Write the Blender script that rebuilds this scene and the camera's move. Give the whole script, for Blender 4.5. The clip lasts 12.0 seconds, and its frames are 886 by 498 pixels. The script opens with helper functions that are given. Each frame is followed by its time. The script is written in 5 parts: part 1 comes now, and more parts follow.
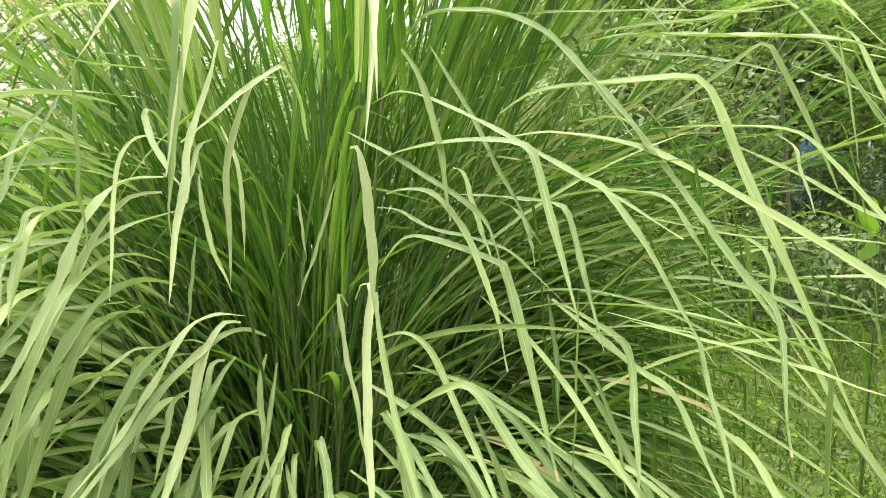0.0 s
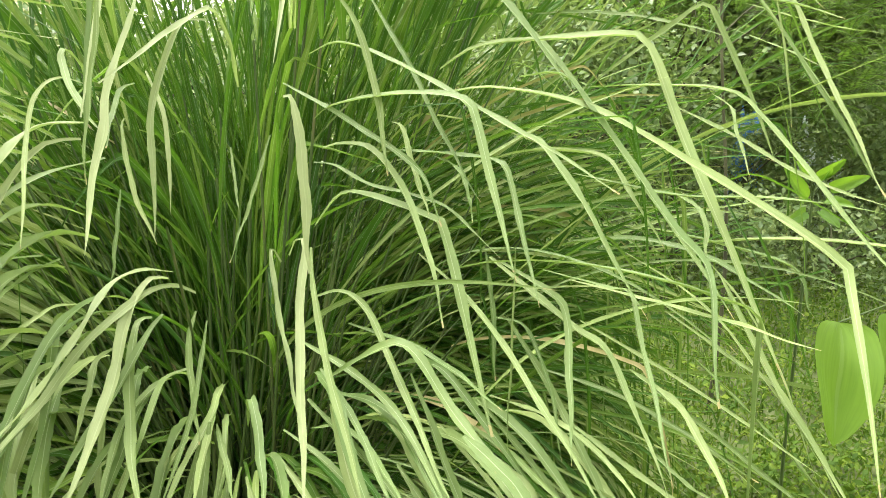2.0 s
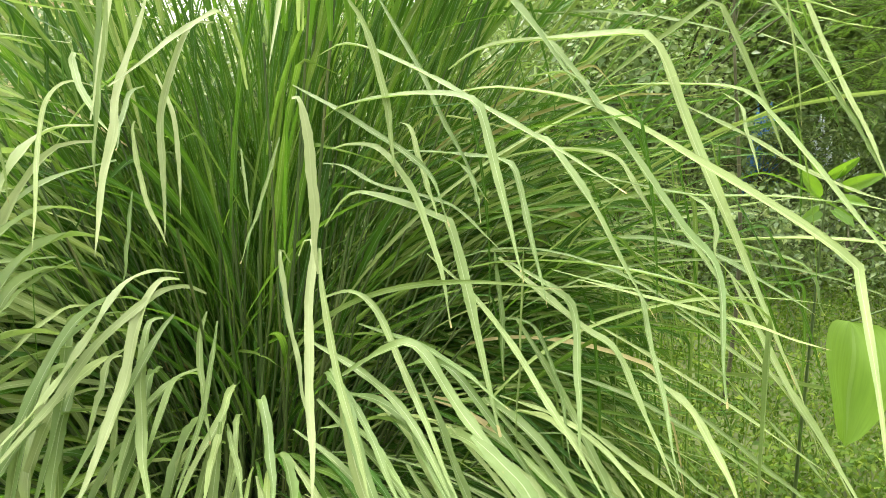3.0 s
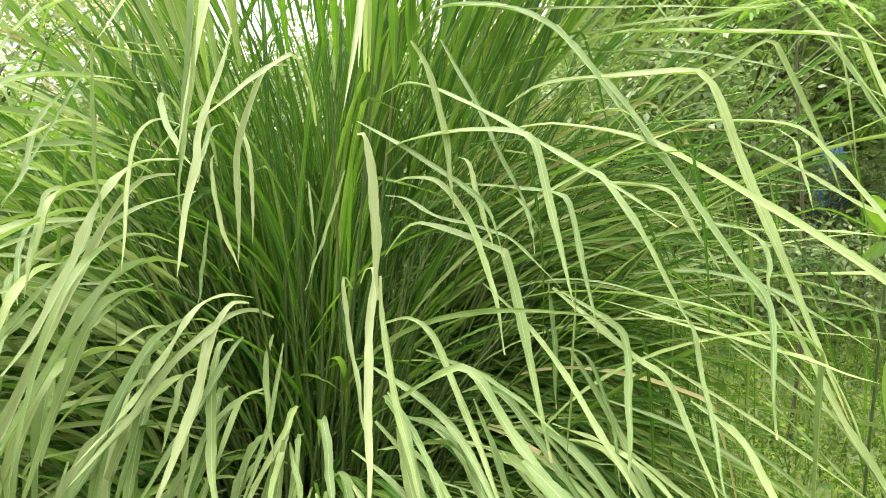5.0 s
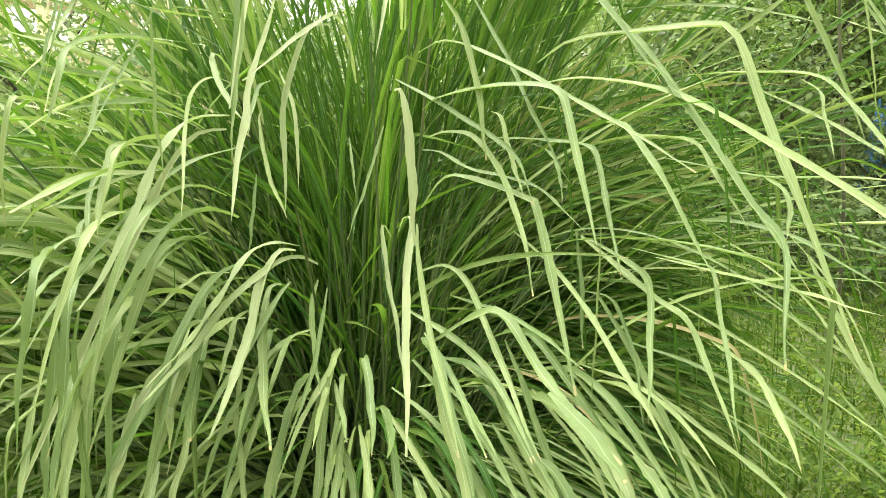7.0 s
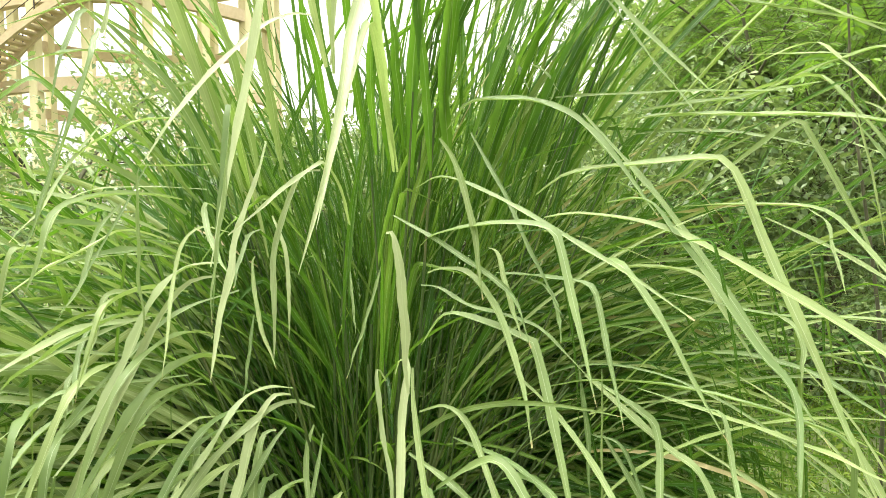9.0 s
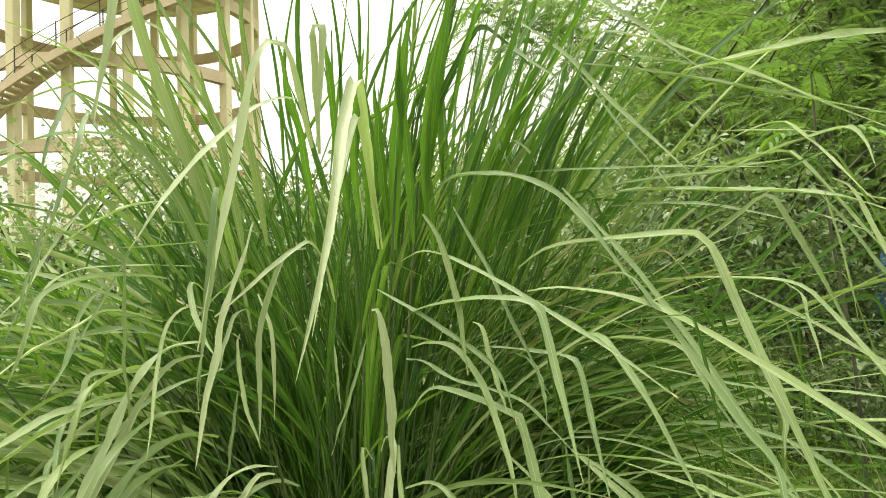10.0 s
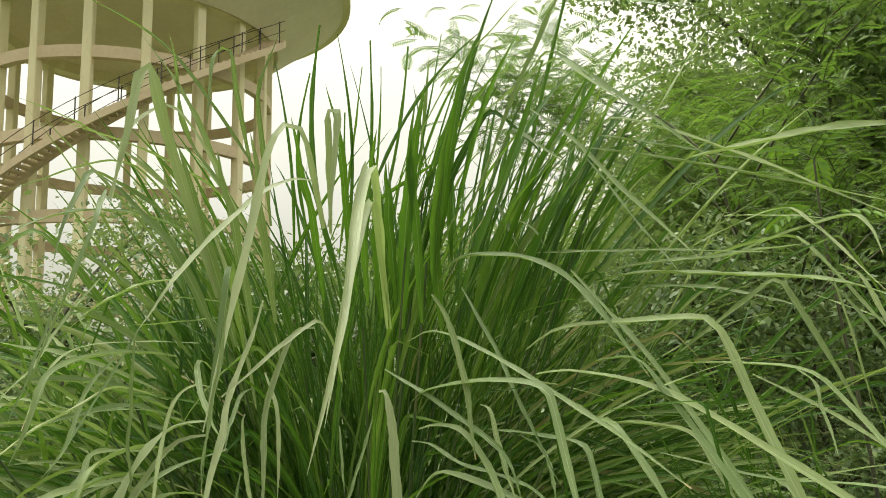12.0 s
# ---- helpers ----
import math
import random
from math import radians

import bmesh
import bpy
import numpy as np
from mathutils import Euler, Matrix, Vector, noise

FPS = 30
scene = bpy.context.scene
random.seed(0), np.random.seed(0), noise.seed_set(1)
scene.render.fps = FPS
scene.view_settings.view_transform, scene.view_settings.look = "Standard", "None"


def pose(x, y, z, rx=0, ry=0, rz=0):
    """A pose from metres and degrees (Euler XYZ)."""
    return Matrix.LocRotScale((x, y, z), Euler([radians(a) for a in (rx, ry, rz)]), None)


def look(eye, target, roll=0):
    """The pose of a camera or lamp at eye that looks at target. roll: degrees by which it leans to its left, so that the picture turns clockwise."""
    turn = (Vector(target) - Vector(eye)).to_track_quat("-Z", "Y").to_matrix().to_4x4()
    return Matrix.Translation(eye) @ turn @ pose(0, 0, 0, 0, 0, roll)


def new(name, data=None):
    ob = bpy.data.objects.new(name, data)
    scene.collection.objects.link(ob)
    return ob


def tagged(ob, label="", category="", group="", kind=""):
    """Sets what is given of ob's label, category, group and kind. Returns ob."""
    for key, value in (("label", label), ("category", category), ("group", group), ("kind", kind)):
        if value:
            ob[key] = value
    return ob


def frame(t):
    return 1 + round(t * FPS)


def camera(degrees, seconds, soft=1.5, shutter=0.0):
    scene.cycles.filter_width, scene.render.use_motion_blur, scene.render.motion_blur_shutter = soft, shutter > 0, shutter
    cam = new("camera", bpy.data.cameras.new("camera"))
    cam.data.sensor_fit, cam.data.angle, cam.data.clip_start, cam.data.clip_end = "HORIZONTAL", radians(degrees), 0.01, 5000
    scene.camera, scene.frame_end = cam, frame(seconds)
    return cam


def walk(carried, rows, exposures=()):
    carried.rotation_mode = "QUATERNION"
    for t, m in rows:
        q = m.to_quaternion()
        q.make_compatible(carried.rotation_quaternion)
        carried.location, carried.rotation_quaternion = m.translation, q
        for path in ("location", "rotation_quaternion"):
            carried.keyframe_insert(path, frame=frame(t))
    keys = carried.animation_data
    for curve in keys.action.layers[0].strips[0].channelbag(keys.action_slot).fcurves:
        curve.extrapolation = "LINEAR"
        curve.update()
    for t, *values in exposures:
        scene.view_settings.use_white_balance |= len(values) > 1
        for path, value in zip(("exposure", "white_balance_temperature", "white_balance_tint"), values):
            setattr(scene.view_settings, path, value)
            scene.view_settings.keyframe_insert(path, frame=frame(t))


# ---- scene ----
cam = camera(62.4, 12.0, soft=0.62)
PATH = [
    (0, (0.09, -0.026, 1.566), (0.053, 1.954, 1.288), 0.4),
    (0.5, (0.093, -0.019, 1.554), (0.109, 1.958, 1.255), 2.2),
    (1, (0.101, -0.006, 1.541), (0.18, 1.961, 1.188), 2.8),
    (1.5, (0.106, -0.002, 1.537), (0.229, 1.959, 1.161), 2.5),
    (2, (0.11, -0.003, 1.534), (0.22, 1.962, 1.177), 1.7),
    (2.5, (0.119, -0.004, 1.531), (0.209, 1.962, 1.171), 1.5),
    (3, (0.122, -0.006, 1.533), (0.193, 1.961, 1.178), 1.3),
    (5, (0.127, -0.067, 1.538), (0.036, 1.912, 1.266), 1.4),
    (5.5, (0.108, -0.147, 1.524), (0.001, 1.821, 1.182), 2.6),
    (6, (0.11, -0.191, 1.513), (0.008, 1.76, 1.087), 2.5),
    (6.5, (0.127, -0.188, 1.511), (0.022, 1.766, 1.101), 2.6),
    (6.7, (0.135, -0.181, 1.512), (-0.006, 1.776, 1.124), 1.9),
    (8.3, (0.238, -0.102, 1.569), (-0.075, 1.855, 1.296), -0.3),
    (8.5, (0.24, -0.099, 1.588), (-0.074, 1.867, 1.387), -0.7),
    (9, (0.232, -0.096, 1.616), (-0.068, 1.878, 1.501), -0.9),
    (9.5, (0.23, -0.097, 1.637), (-0.066, 1.88, 1.598), -0.4),
    (10, (0.225, -0.118, 1.66), (-0.017, 1.867, 1.698), -1.5),
    (10.5, (0.217, -0.116, 1.662), (-0.034, 1.865, 1.763), -0.6),
    (11, (0.213, -0.119, 1.668), (-0.018, 1.862, 1.819), -0.8),
    (11.5, (0.215, -0.119, 1.672), (-0.016, 1.86, 1.848), -1.0),
    (12, (0.218, -0.127, 1.674), (-0.033, 1.842, 1.915), -0.7),
]
walk(cam, [(t, look(eye, target, roll)) for t, eye, target, roll in PATH], exposures=[(0, 1.28), (2, 1.32), (5, 1.38), (9, 1.28), (9.5, 0.99), (10.5, 0.52), (12, 0.08)])
SKY, HAZE, SUN = 0.15, 9.0, 2.4
CORE, LEE, FAN, SKIRT, THATCH, STRIPS, NEAR = 540, 430, 360, 160, 120, 60, 165

# ---- sky and sun: bright haze, no hard shadows ----
world = bpy.data.worlds.new("hazy_sky")
scene.world = world
world.use_nodes = True
wn, wl = world.node_tree.nodes, world.node_tree.links
wn.clear()
sky = wn.new("ShaderNodeTexSky")
sky.sky_type = "NISHITA"
sky.sun_disc = False
sky.sun_elevation = radians(70)
sky.sun_rotation = radians(296.6)
sky.air_density, sky.dust_density, sky.ozone_density = 1.0, 6.0, 1.0
soft_white = wn.new("ShaderNodeHueSaturation")
soft_white.inputs["Saturation"].default_value = 0.12
wback = wn.new("ShaderNodeBackground")
wback.inputs["Strength"].default_value = SKY
wout = wn.new("ShaderNodeOutputWorld")
wl.new(sky.outputs[0], soft_white.inputs["Color"])
veil = wn.new("ShaderNodeMix")
veil.data_type = "RGBA"
veil.inputs[0].default_value = 0.6
veil.inputs[7].default_value = (HAZE, HAZE * 0.985, HAZE * 0.8, 1)
wl.new(soft_white.outputs[0], veil.inputs[6])
# a hazy sky is brighter overhead than along the horizon
wco = wn.new("ShaderNodeTexCoord")
wsep = wn.new("ShaderNodeSeparateXYZ")
wl.new(wco.outputs["Generated"], wsep.inputs[0])
wramp = wn.new("ShaderNodeMapRange")
wramp.inputs["From Min"].default_value, wramp.inputs["From Max"].default_value = 0.0, 1.0
wramp.inputs["To Min"].default_value, wramp.inputs["To Max"].default_value = 0.55, 1.9
wl.new(wsep.outputs["Z"], wramp.inputs["Value"])
wmul = wn.new("ShaderNodeVectorMath")
wmul.operation = "SCALE"
wl.new(veil.outputs[2], wmul.inputs[0])
wl.new(wramp.outputs[0], wmul.inputs["Scale"])
wl.new(wmul.outputs[0], wback.inputs["Color"])
wl.new(wback.outputs[0], wout.inputs["Surface"])

sun_data = bpy.data.lights.new("sun", "SUN")
sun_data.energy, sun_data.angle, sun_data.color = SUN, radians(25), (1.0, 0.95, 0.86)
sun = new("sun", sun_data)
sun.matrix_world = look((-4, 4, 12.5), (0, 2, 0))


# ---- materials ----
class Nodes:
    """A material with short calls for nodes and links."""

    def __init__(self, name):
        self.mat = bpy.data.materials.new(name)
        self.mat.use_nodes = True
        self.tree = self.mat.node_tree
        self.tree.nodes.clear()
        self.out = self.add("ShaderNodeOutputMaterial")

    def add(self, kind, **values):
        node = self.tree.nodes.new(kind)
        for key, value in values.items():
            node.inputs[key.replace("_", " ")].default_value = value
        return node

    def link(self, a, b):
        self.tree.links.new(a, b)

    def math(self, op, a, b=0.0):
        node = self.tree.nodes.new("ShaderNodeMath")
        node.operation = op
        for socket, value in zip(node.inputs, (a, b)):
            if isinstance(value, (int, float)):
                socket.default_value = value
            else:
                self.link(value, socket)
        return node.outputs[0]

    def ramp(self, fac, *stops):
        node = self.tree.nodes.new("ShaderNodeValToRGB")
        els = node.color_ramp.elements
        while len(els) < len(stops):
            els.new(0.5)
        for el, (at, col) in zip(els, stops):
            el.position = at
            el.color = (*col, 1)
        self.link(fac, node.inputs[0])
        return node.outputs[0]

    def mix(self, fac, a, b, how="MIX"):
        node = self.tree.nodes.new("ShaderNodeMix")
        node.data_type, node.blend_type = "RGBA", how
        for socket, value in ((node.inputs[0], fac), (node.inputs[6], a), (node.inputs[7], b)):
            if isinstance(value, (int, float)):
                socket.default_value = value
            elif isinstance(value, tuple):
                socket.default_value = (*value, 1)
            else:
                self.link(value, socket)
        return node.outputs[2]

    def noise(self, scale, detail=3.0, space="Object", stretch=(1, 1, 1), seed=None):
        co = self.tree.nodes.new("ShaderNodeTexCoord")
        mp = self.tree.nodes.new("ShaderNodeMapping")
        mp.inputs["Scale"].default_value = stretch
        self.link(co.outputs[space], mp.inputs[0])
        if seed is not None:
            self.link(seed, mp.inputs["Location"])
        node = self.add("ShaderNodeTexNoise", Scale=scale, Detail=detail)
        self.link(mp.outputs[0], node.inputs["Vector"])
        return node.outputs[0]

    def bump(self, height, strength, distance=0.01):
        node = self.add("ShaderNodeBump", Strength=strength, Distance=distance)
        self.link(height, node.inputs["Height"])
        return node.outputs[0]

    def finish(self, shader):
        self.link(shader, self.out.inputs[0])
        return self.mat


def leaf_material(name, dark, light, yellow, through_green, rough=0.45, glow=0.4, rib=True, island=True, spec=0.4, dry=0.0, vein=0.4):
    """A thin leaf: a sheen above, light coming through it, a pale midrib and veins along it."""
    n = Nodes(name)
    if island:
        seed = n.add("ShaderNodeNewGeometry").outputs["Random Per Island"]
    else:
        seed = n.add("ShaderNodeObjectInfo").outputs["Random"]
    uv = n.add("ShaderNodeUVMap")
    sep = n.add("ShaderNodeSeparateXYZ")
    n.link(uv.outputs[0], sep.inputs[0])
    across, along = sep.outputs[0], sep.outputs[1]
    tone = n.noise(7.0, 4.0)
    pick = n.math("ADD", n.math("MULTIPLY", seed, 0.75), n.math("MULTIPLY", n.math("SUBTRACT", tone, 0.5), 0.6))
    col = n.ramp(pick, (0.0, dark), (0.45, light), (0.86, yellow))
    if rib:
        wob = n.noise(3.0, 3.0, "UV", (9, 0.9, 1))
        streak = n.math("MULTIPLY", n.math("SUBTRACT", wob, 0.42), 3.0)
        streak.node.use_clamp = True
        col = n.mix(n.math("MULTIPLY", streak, 0.55), col, dark)
        mid = n.math("ABSOLUTE", n.math("SUBTRACT", across, 0.5))
        line = n.math("LESS_THAN", mid, 0.03)
        col = n.mix(n.math("MULTIPLY", line, vein), col, (0.62, 0.7, 0.42))
        edge_wear = n.noise(40.0, 3.0, "Object")
        if dry > 0:
            old = n.math("GREATER_THAN", seed, 1.0 - dry)
            col = n.mix(n.math("MULTIPLY", old, 0.85), col, (0.42, 0.34, 0.17))
            tip = n.math("GREATER_THAN", n.math("ADD", along, n.math("MULTIPLY", edge_wear, 0.08)), 1.015)
            col = n.mix(n.math("MULTIPLY", tip, 0.8), col, (0.45, 0.36, 0.18))
            spots = n.math("GREATER_THAN", n.noise(90.0, 2.0), 0.72)
            col = n.mix(n.math("MULTIPLY", spots, 0.35), col, (0.3, 0.27, 0.1))
    face = n.add("ShaderNodeBsdfPrincipled", Roughness=rough)
    face.inputs["Specular IOR Level"].default_value = spec
    n.link(col, face.inputs["Base Color"])
    fine = n.noise(1.0, 2.0, "UV", (24, 4, 1))
    n.link(n.bump(fine, 0.5, 0.002), face.inputs["Normal"])
    inner = n.add("ShaderNodeBsdfTranslucent")
    n.link(n.mix(0.6, col, through_green), inner.inputs["Color"])
    both = n.add("ShaderNodeMixShader", Fac=glow)
    n.link(face.outputs[0], both.inputs[1])
    n.link(inner.outputs[0], both.inputs[2])
    return n.finish(both.outputs[0])


def plain_material(name, a, b, scale, rough=0.8, bump=0.3, distance=0.01, c=None, stretch=(1, 1, 1), metal=0.0, fine=8.0):
    """Two tones mixed by a coarse and a fine noise, with relief."""
    n = Nodes(name)
    coarse = n.noise(scale, 5.0, stretch=stretch)
    grain = n.noise(scale * fine, 4.0, stretch=stretch)
    both = n.math("ADD", n.math("MULTIPLY", coarse, 0.65), n.math("MULTIPLY", grain, 0.35))
    stops = [(0.35, a), (0.65, b)] if c is None else [(0.3, a), (0.55, b), (0.72, c)]
    face = n.add("ShaderNodeBsdfPrincipled", Roughness=rough, Metallic=metal)
    n.link(n.ramp(both, *stops), face.inputs["Base Color"])
    n.link(n.bump(both, bump, distance), face.inputs["Normal"])
    return n.finish(face.outputs[0])


# glaucous tone, raised further for the light that bent blades catch
M_BLADE = leaf_material("lit_bent_blade_leaf", (0.12, 0.19, 0.062), (0.22, 0.297, 0.112), (0.325, 0.39, 0.16), (0.28, 0.44, 0.053), island=False, dry=0.001, rough=0.45, spec=0.36, glow=0.33, vein=0.36)
# same grass, greener and darker: shade inside the clump is in the colour
M_MASS = leaf_material("shaded_upright_blade_leaf", (0.02, 0.068, 0.01), (0.06, 0.152, 0.02), (0.275, 0.38, 0.08), (0.18, 0.38, 0.017), dry=0.01, glow=0.4, spec=0.16, rough=0.45, vein=0.3)
# pale undersides, plus light on drooping and outer blades put into the colour
M_PALE = leaf_material("lit_hanging_blade_leaf", (0.135, 0.217, 0.05), (0.245, 0.33, 0.102), (0.36, 0.42, 0.15), (0.3, 0.45, 0.052), dry=0.006, rough=0.45, spec=0.36, glow=0.35)
# broad upright blades, toned darker for shade in the same way
M_DEEP = leaf_material("shaded_broad_blade", (0.035, 0.1, 0.014), (0.08, 0.19, 0.024), (0.2, 0.33, 0.05), (0.2, 0.42, 0.018), island=False, glow=0.45, spec=0.2, rough=0.45, vein=0.2)
# pale for a waxy underside and for sky sheen put into the colour
M_WAXY_LIT = leaf_material("waxy_lit_blade", (0.235, 0.3, 0.13), (0.32, 0.38, 0.185), (0.41, 0.46, 0.25), (0.32, 0.48, 0.07), island=False, rough=0.42, spec=0.45, glow=0.3, vein=0.25)
# stem tones set darker to stand in for occlusion inside the clump
M_STEM = plain_material("shade_toned_stem_sheath", (0.03, 0.06, 0.012), (0.06, 0.1, 0.022), 9.0, 0.65, 0.3, 0.003, (0.13, 0.13, 0.05), (1, 1, 0.15))
M_LAWN = leaf_material("short_lawn_blades", (0.055, 0.1, 0.012), (0.11, 0.17, 0.022), (0.24, 0.29, 0.04), (0.19, 0.31, 0.02), rib=False, glow=0.38, spec=0.15, rough=0.6)
M_WEED = leaf_material("low_weed_leaf", (0.032, 0.07, 0.009), (0.07, 0.13, 0.017), (0.18, 0.24, 0.03), (0.15, 0.27, 0.018), rib=False, glow=0.38, spec=0.15, rough=0.6)
M_SHRUB = leaf_material("small_shrub_leaf", (0.08, 0.14, 0.05), (0.16, 0.235, 0.09), (0.3, 0.37, 0.14), (0.27, 0.38, 0.07), rib=False, glow=0.3, rough=0.4, spec=0.5)
# leaf tones lifted to carry the haze over the trees behind
M_DARKTREE = leaf_material("dense_tree_leaf", (0.1, 0.16, 0.055), (0.18, 0.265, 0.095), (0.29, 0.38, 0.125), (0.28, 0.42, 0.065), rib=False, glow=0.44, rough=0.42)
M_FEATHER = leaf_material("feathery_leaflet", (0.07, 0.145, 0.027), (0.13, 0.24, 0.045), (0.24, 0.35, 0.065), (0.23, 0.41, 0.037), rib=False, glow=0.42)
M_BROAD = leaf_material("broad_heart_leaf", (0.085, 0.19, 0.02), (0.135, 0.265, 0.03), (0.2, 0.34, 0.045), (0.24, 0.42, 0.02), island=False, glow=0.45, vein=0.08)
M_BARK = plain_material("grey_brown_bark", (0.035, 0.036, 0.018), (0.07, 0.072, 0.034), 6.0, 0.9, 0.6, 0.02, (0.13, 0.125, 0.075), (1, 1, 0.25))
M_GROUND = plain_material("grassy_soil", (0.05, 0.06, 0.022), (0.085, 0.11, 0.035), 1.4, 0.95, 0.5, 0.02, (0.14, 0.155, 0.06), fine=14.0)
M_CONCRETE = plain_material("ochre_washed_concrete", (0.66, 0.58, 0.36), (0.78, 0.71, 0.48), 0.5, 0.9, 0.25, 0.02, (0.8, 0.75, 0.57), (1, 1, 0.3), fine=12.0)
M_TANK = plain_material("pale_cream_tank_plaster", (0.66, 0.57, 0.42), (0.75, 0.67, 0.51), 0.3, 0.9, 0.2, 0.02, (0.8, 0.74, 0.6), (1, 1, 0.4), fine=14.0)
M_BEAM = plain_material("pinkish_beam_concrete", (0.52, 0.4, 0.27), (0.64, 0.52, 0.36), 0.6, 0.9, 0.25, 0.02, (0.62, 0.52, 0.4), fine=12.0)
M_PLASTER = plain_material("unseen_wall_plaster", (0.2, 0.19, 0.15), (0.32, 0.3, 0.25), 0.7, 0.9, 0.3, 0.01, (0.38, 0.36, 0.31), (1, 1, 0.4), fine=12.0)
M_STEEL = plain_material("weathered_rail_steel", (0.05, 0.05, 0.05), (0.13, 0.11, 0.1), 8.0, 0.6, 0.2, 0.002, metal=0.6)
M_TARP = plain_material("blue_plastic_sheet", (0.03, 0.12, 0.34), (0.06, 0.2, 0.5), 4.0, 0.35, 0.6, 0.03)
M_SACK = plain_material("pale_plastic_sacks", (0.35, 0.4, 0.45), (0.6, 0.65, 0.7), 5.0, 0.5, 0.6, 0.03)


# ---- mesh helpers ----
def smooth(me):
    me.polygons.foreach_set("use_smooth", [True] * len(me.polygons))
    return me


def mesh_from(name, verts, faces, material, uvs=None):
    me = bpy.data.meshes.new(name)
    me.from_pydata(verts, [], faces)
    if uvs is not None:
        layer = me.uv_layers.new(name="UVMap")
        loops = np.empty(len(me.loops), dtype=np.int32)
        me.loops.foreach_get("vertex_index", loops)
        layer.data.foreach_set("uv", np.asarray(uvs, dtype=np.float32)[loops].ravel())
    me.materials.append(material)
    return me


def part(name, me, parent, label=""):
    """One mesh as ONE object under a thing or under a part."""
    ob = new(name, me)
    ob.parent = parent
    return tagged(ob, label) if label else ob


class Heap:
    """Gathers many small pieces that are joined into one mesh."""

    def __init__(self):
        self.v, self.f, self.uv, self.n = [], [], [], 0

    def add(self, verts, faces, uvs):
        self.v.append(verts)
        self.f.append(faces + self.n)
        self.uv.append(uvs)
        self.n += len(verts)

    def mesh(self, name, material):
        faces = [tuple(q) for f in self.f for q in f.tolist()]
        return smooth(mesh_from(name, np.concatenate(self.v).tolist(), faces, material, np.concatenate(self.uv)))


def strip_faces(rows, cols):
    i = np.arange(rows - 1)[:, None] * cols + np.arange(cols - 1)[None, :]
    i = i.ravel()
    return np.stack([i, i + 1, i + cols + 1, i + cols], 1)


def tube(points, radii, sides=6):
    """A tapered tube along a row of points: verts, faces, uvs."""
    pts = np.asarray(points, dtype=float)
    radii = np.broadcast_to(np.asarray(radii, dtype=float), (len(pts),))
    tan = np.gradient(pts, axis=0)
    tan /= np.linalg.norm(tan, axis=1)[:, None] + 1e-9
    ref = np.where(np.abs(tan[:, 2:3]) > 0.9, np.array([[1.0, 0, 0]]), np.array([[0, 0, 1.0]]))
    a = np.cross(tan, ref)
    a /= np.linalg.norm(a, axis=1)[:, None] + 1e-9
    b = np.cross(tan, a)
    ang = np.linspace(0, 2 * np.pi, sides + 1)
    ring = np.cos(ang)[None, :, None] * a[:, None, :] + np.sin(ang)[None, :, None] * b[:, None, :]
    verts = (pts[:, None, :] + ring * radii[:, None, None]).reshape(-1, 3)
    u = np.tile(np.linspace(0, 1, sides + 1), len(pts))
    v = np.repeat(np.linspace(0, 1, len(pts)), sides + 1)
    return verts, strip_faces(len(pts), sides + 1), np.stack([u, v], 1)


def tube_mesh(name, points, radii, material, sides=6):
    v, f, uv = tube(points, radii, sides)
    return smooth(mesh_from(name, v.tolist(), [tuple(q) for q in f.tolist()], material, uv))


def box_mesh(name, size, material, bevel=0.01, at=(0, 0, 0), turn=None):
    bm = bmesh.new()
    bmesh.ops.create_cube(bm, size=1.0)
    bmesh.ops.scale(bm, vec=size, verts=bm.verts)
    if bevel:
        bmesh.ops.bevel(bm, geom=bm.edges[:], offset=bevel, segments=1, affect="EDGES")
    if turn is not None:
        bmesh.ops.transform(bm, matrix=turn, verts=bm.verts)
    bmesh.ops.translate(bm, vec=at, verts=bm.verts)
    me = bpy.data.meshes.new(name)
    bm.to_mesh(me)
    bm.free()
    me.materials.append(material)
    return me


# ---- grass blades ----
rng = np.random.default_rng(11)


def ribbon(pts, side, up, width, fold, wave=0.0, cut=0.0):
    """A leaf blade along pts: three cross rows folded along the midrib, tapering to its base and tip. cut: width left at a torn tip."""
    n = len(pts)
    s = np.linspace(0, 1, n)
    w = width * np.clip(0.35 + 2.6 * s, 0, 1) * np.maximum(np.clip((1 - s) * 2.9, 0, 1) ** 0.8, cut)
    w = w * (1 + 0.06 * np.sin(s * 23 + width * 900) + 0.07 * np.sin(s * 57 + width * 5200)) + 0.0004
    half = (w / 2)[:, None]
    lift = half * fold
    ripple = (np.sin(s * 31 + width * 3000) * wave)[:, None] * half
    left = pts - side * half + up * (lift + ripple)
    right = pts + side * half + up * (lift - ripple)
    verts = np.stack([left, pts, right], 1).reshape(-1, 3)
    uv = np.stack([np.tile([0.0, 0.5, 1.0], n), np.repeat(s, 3)], 1)
    return verts, strip_faces(n, 3), uv


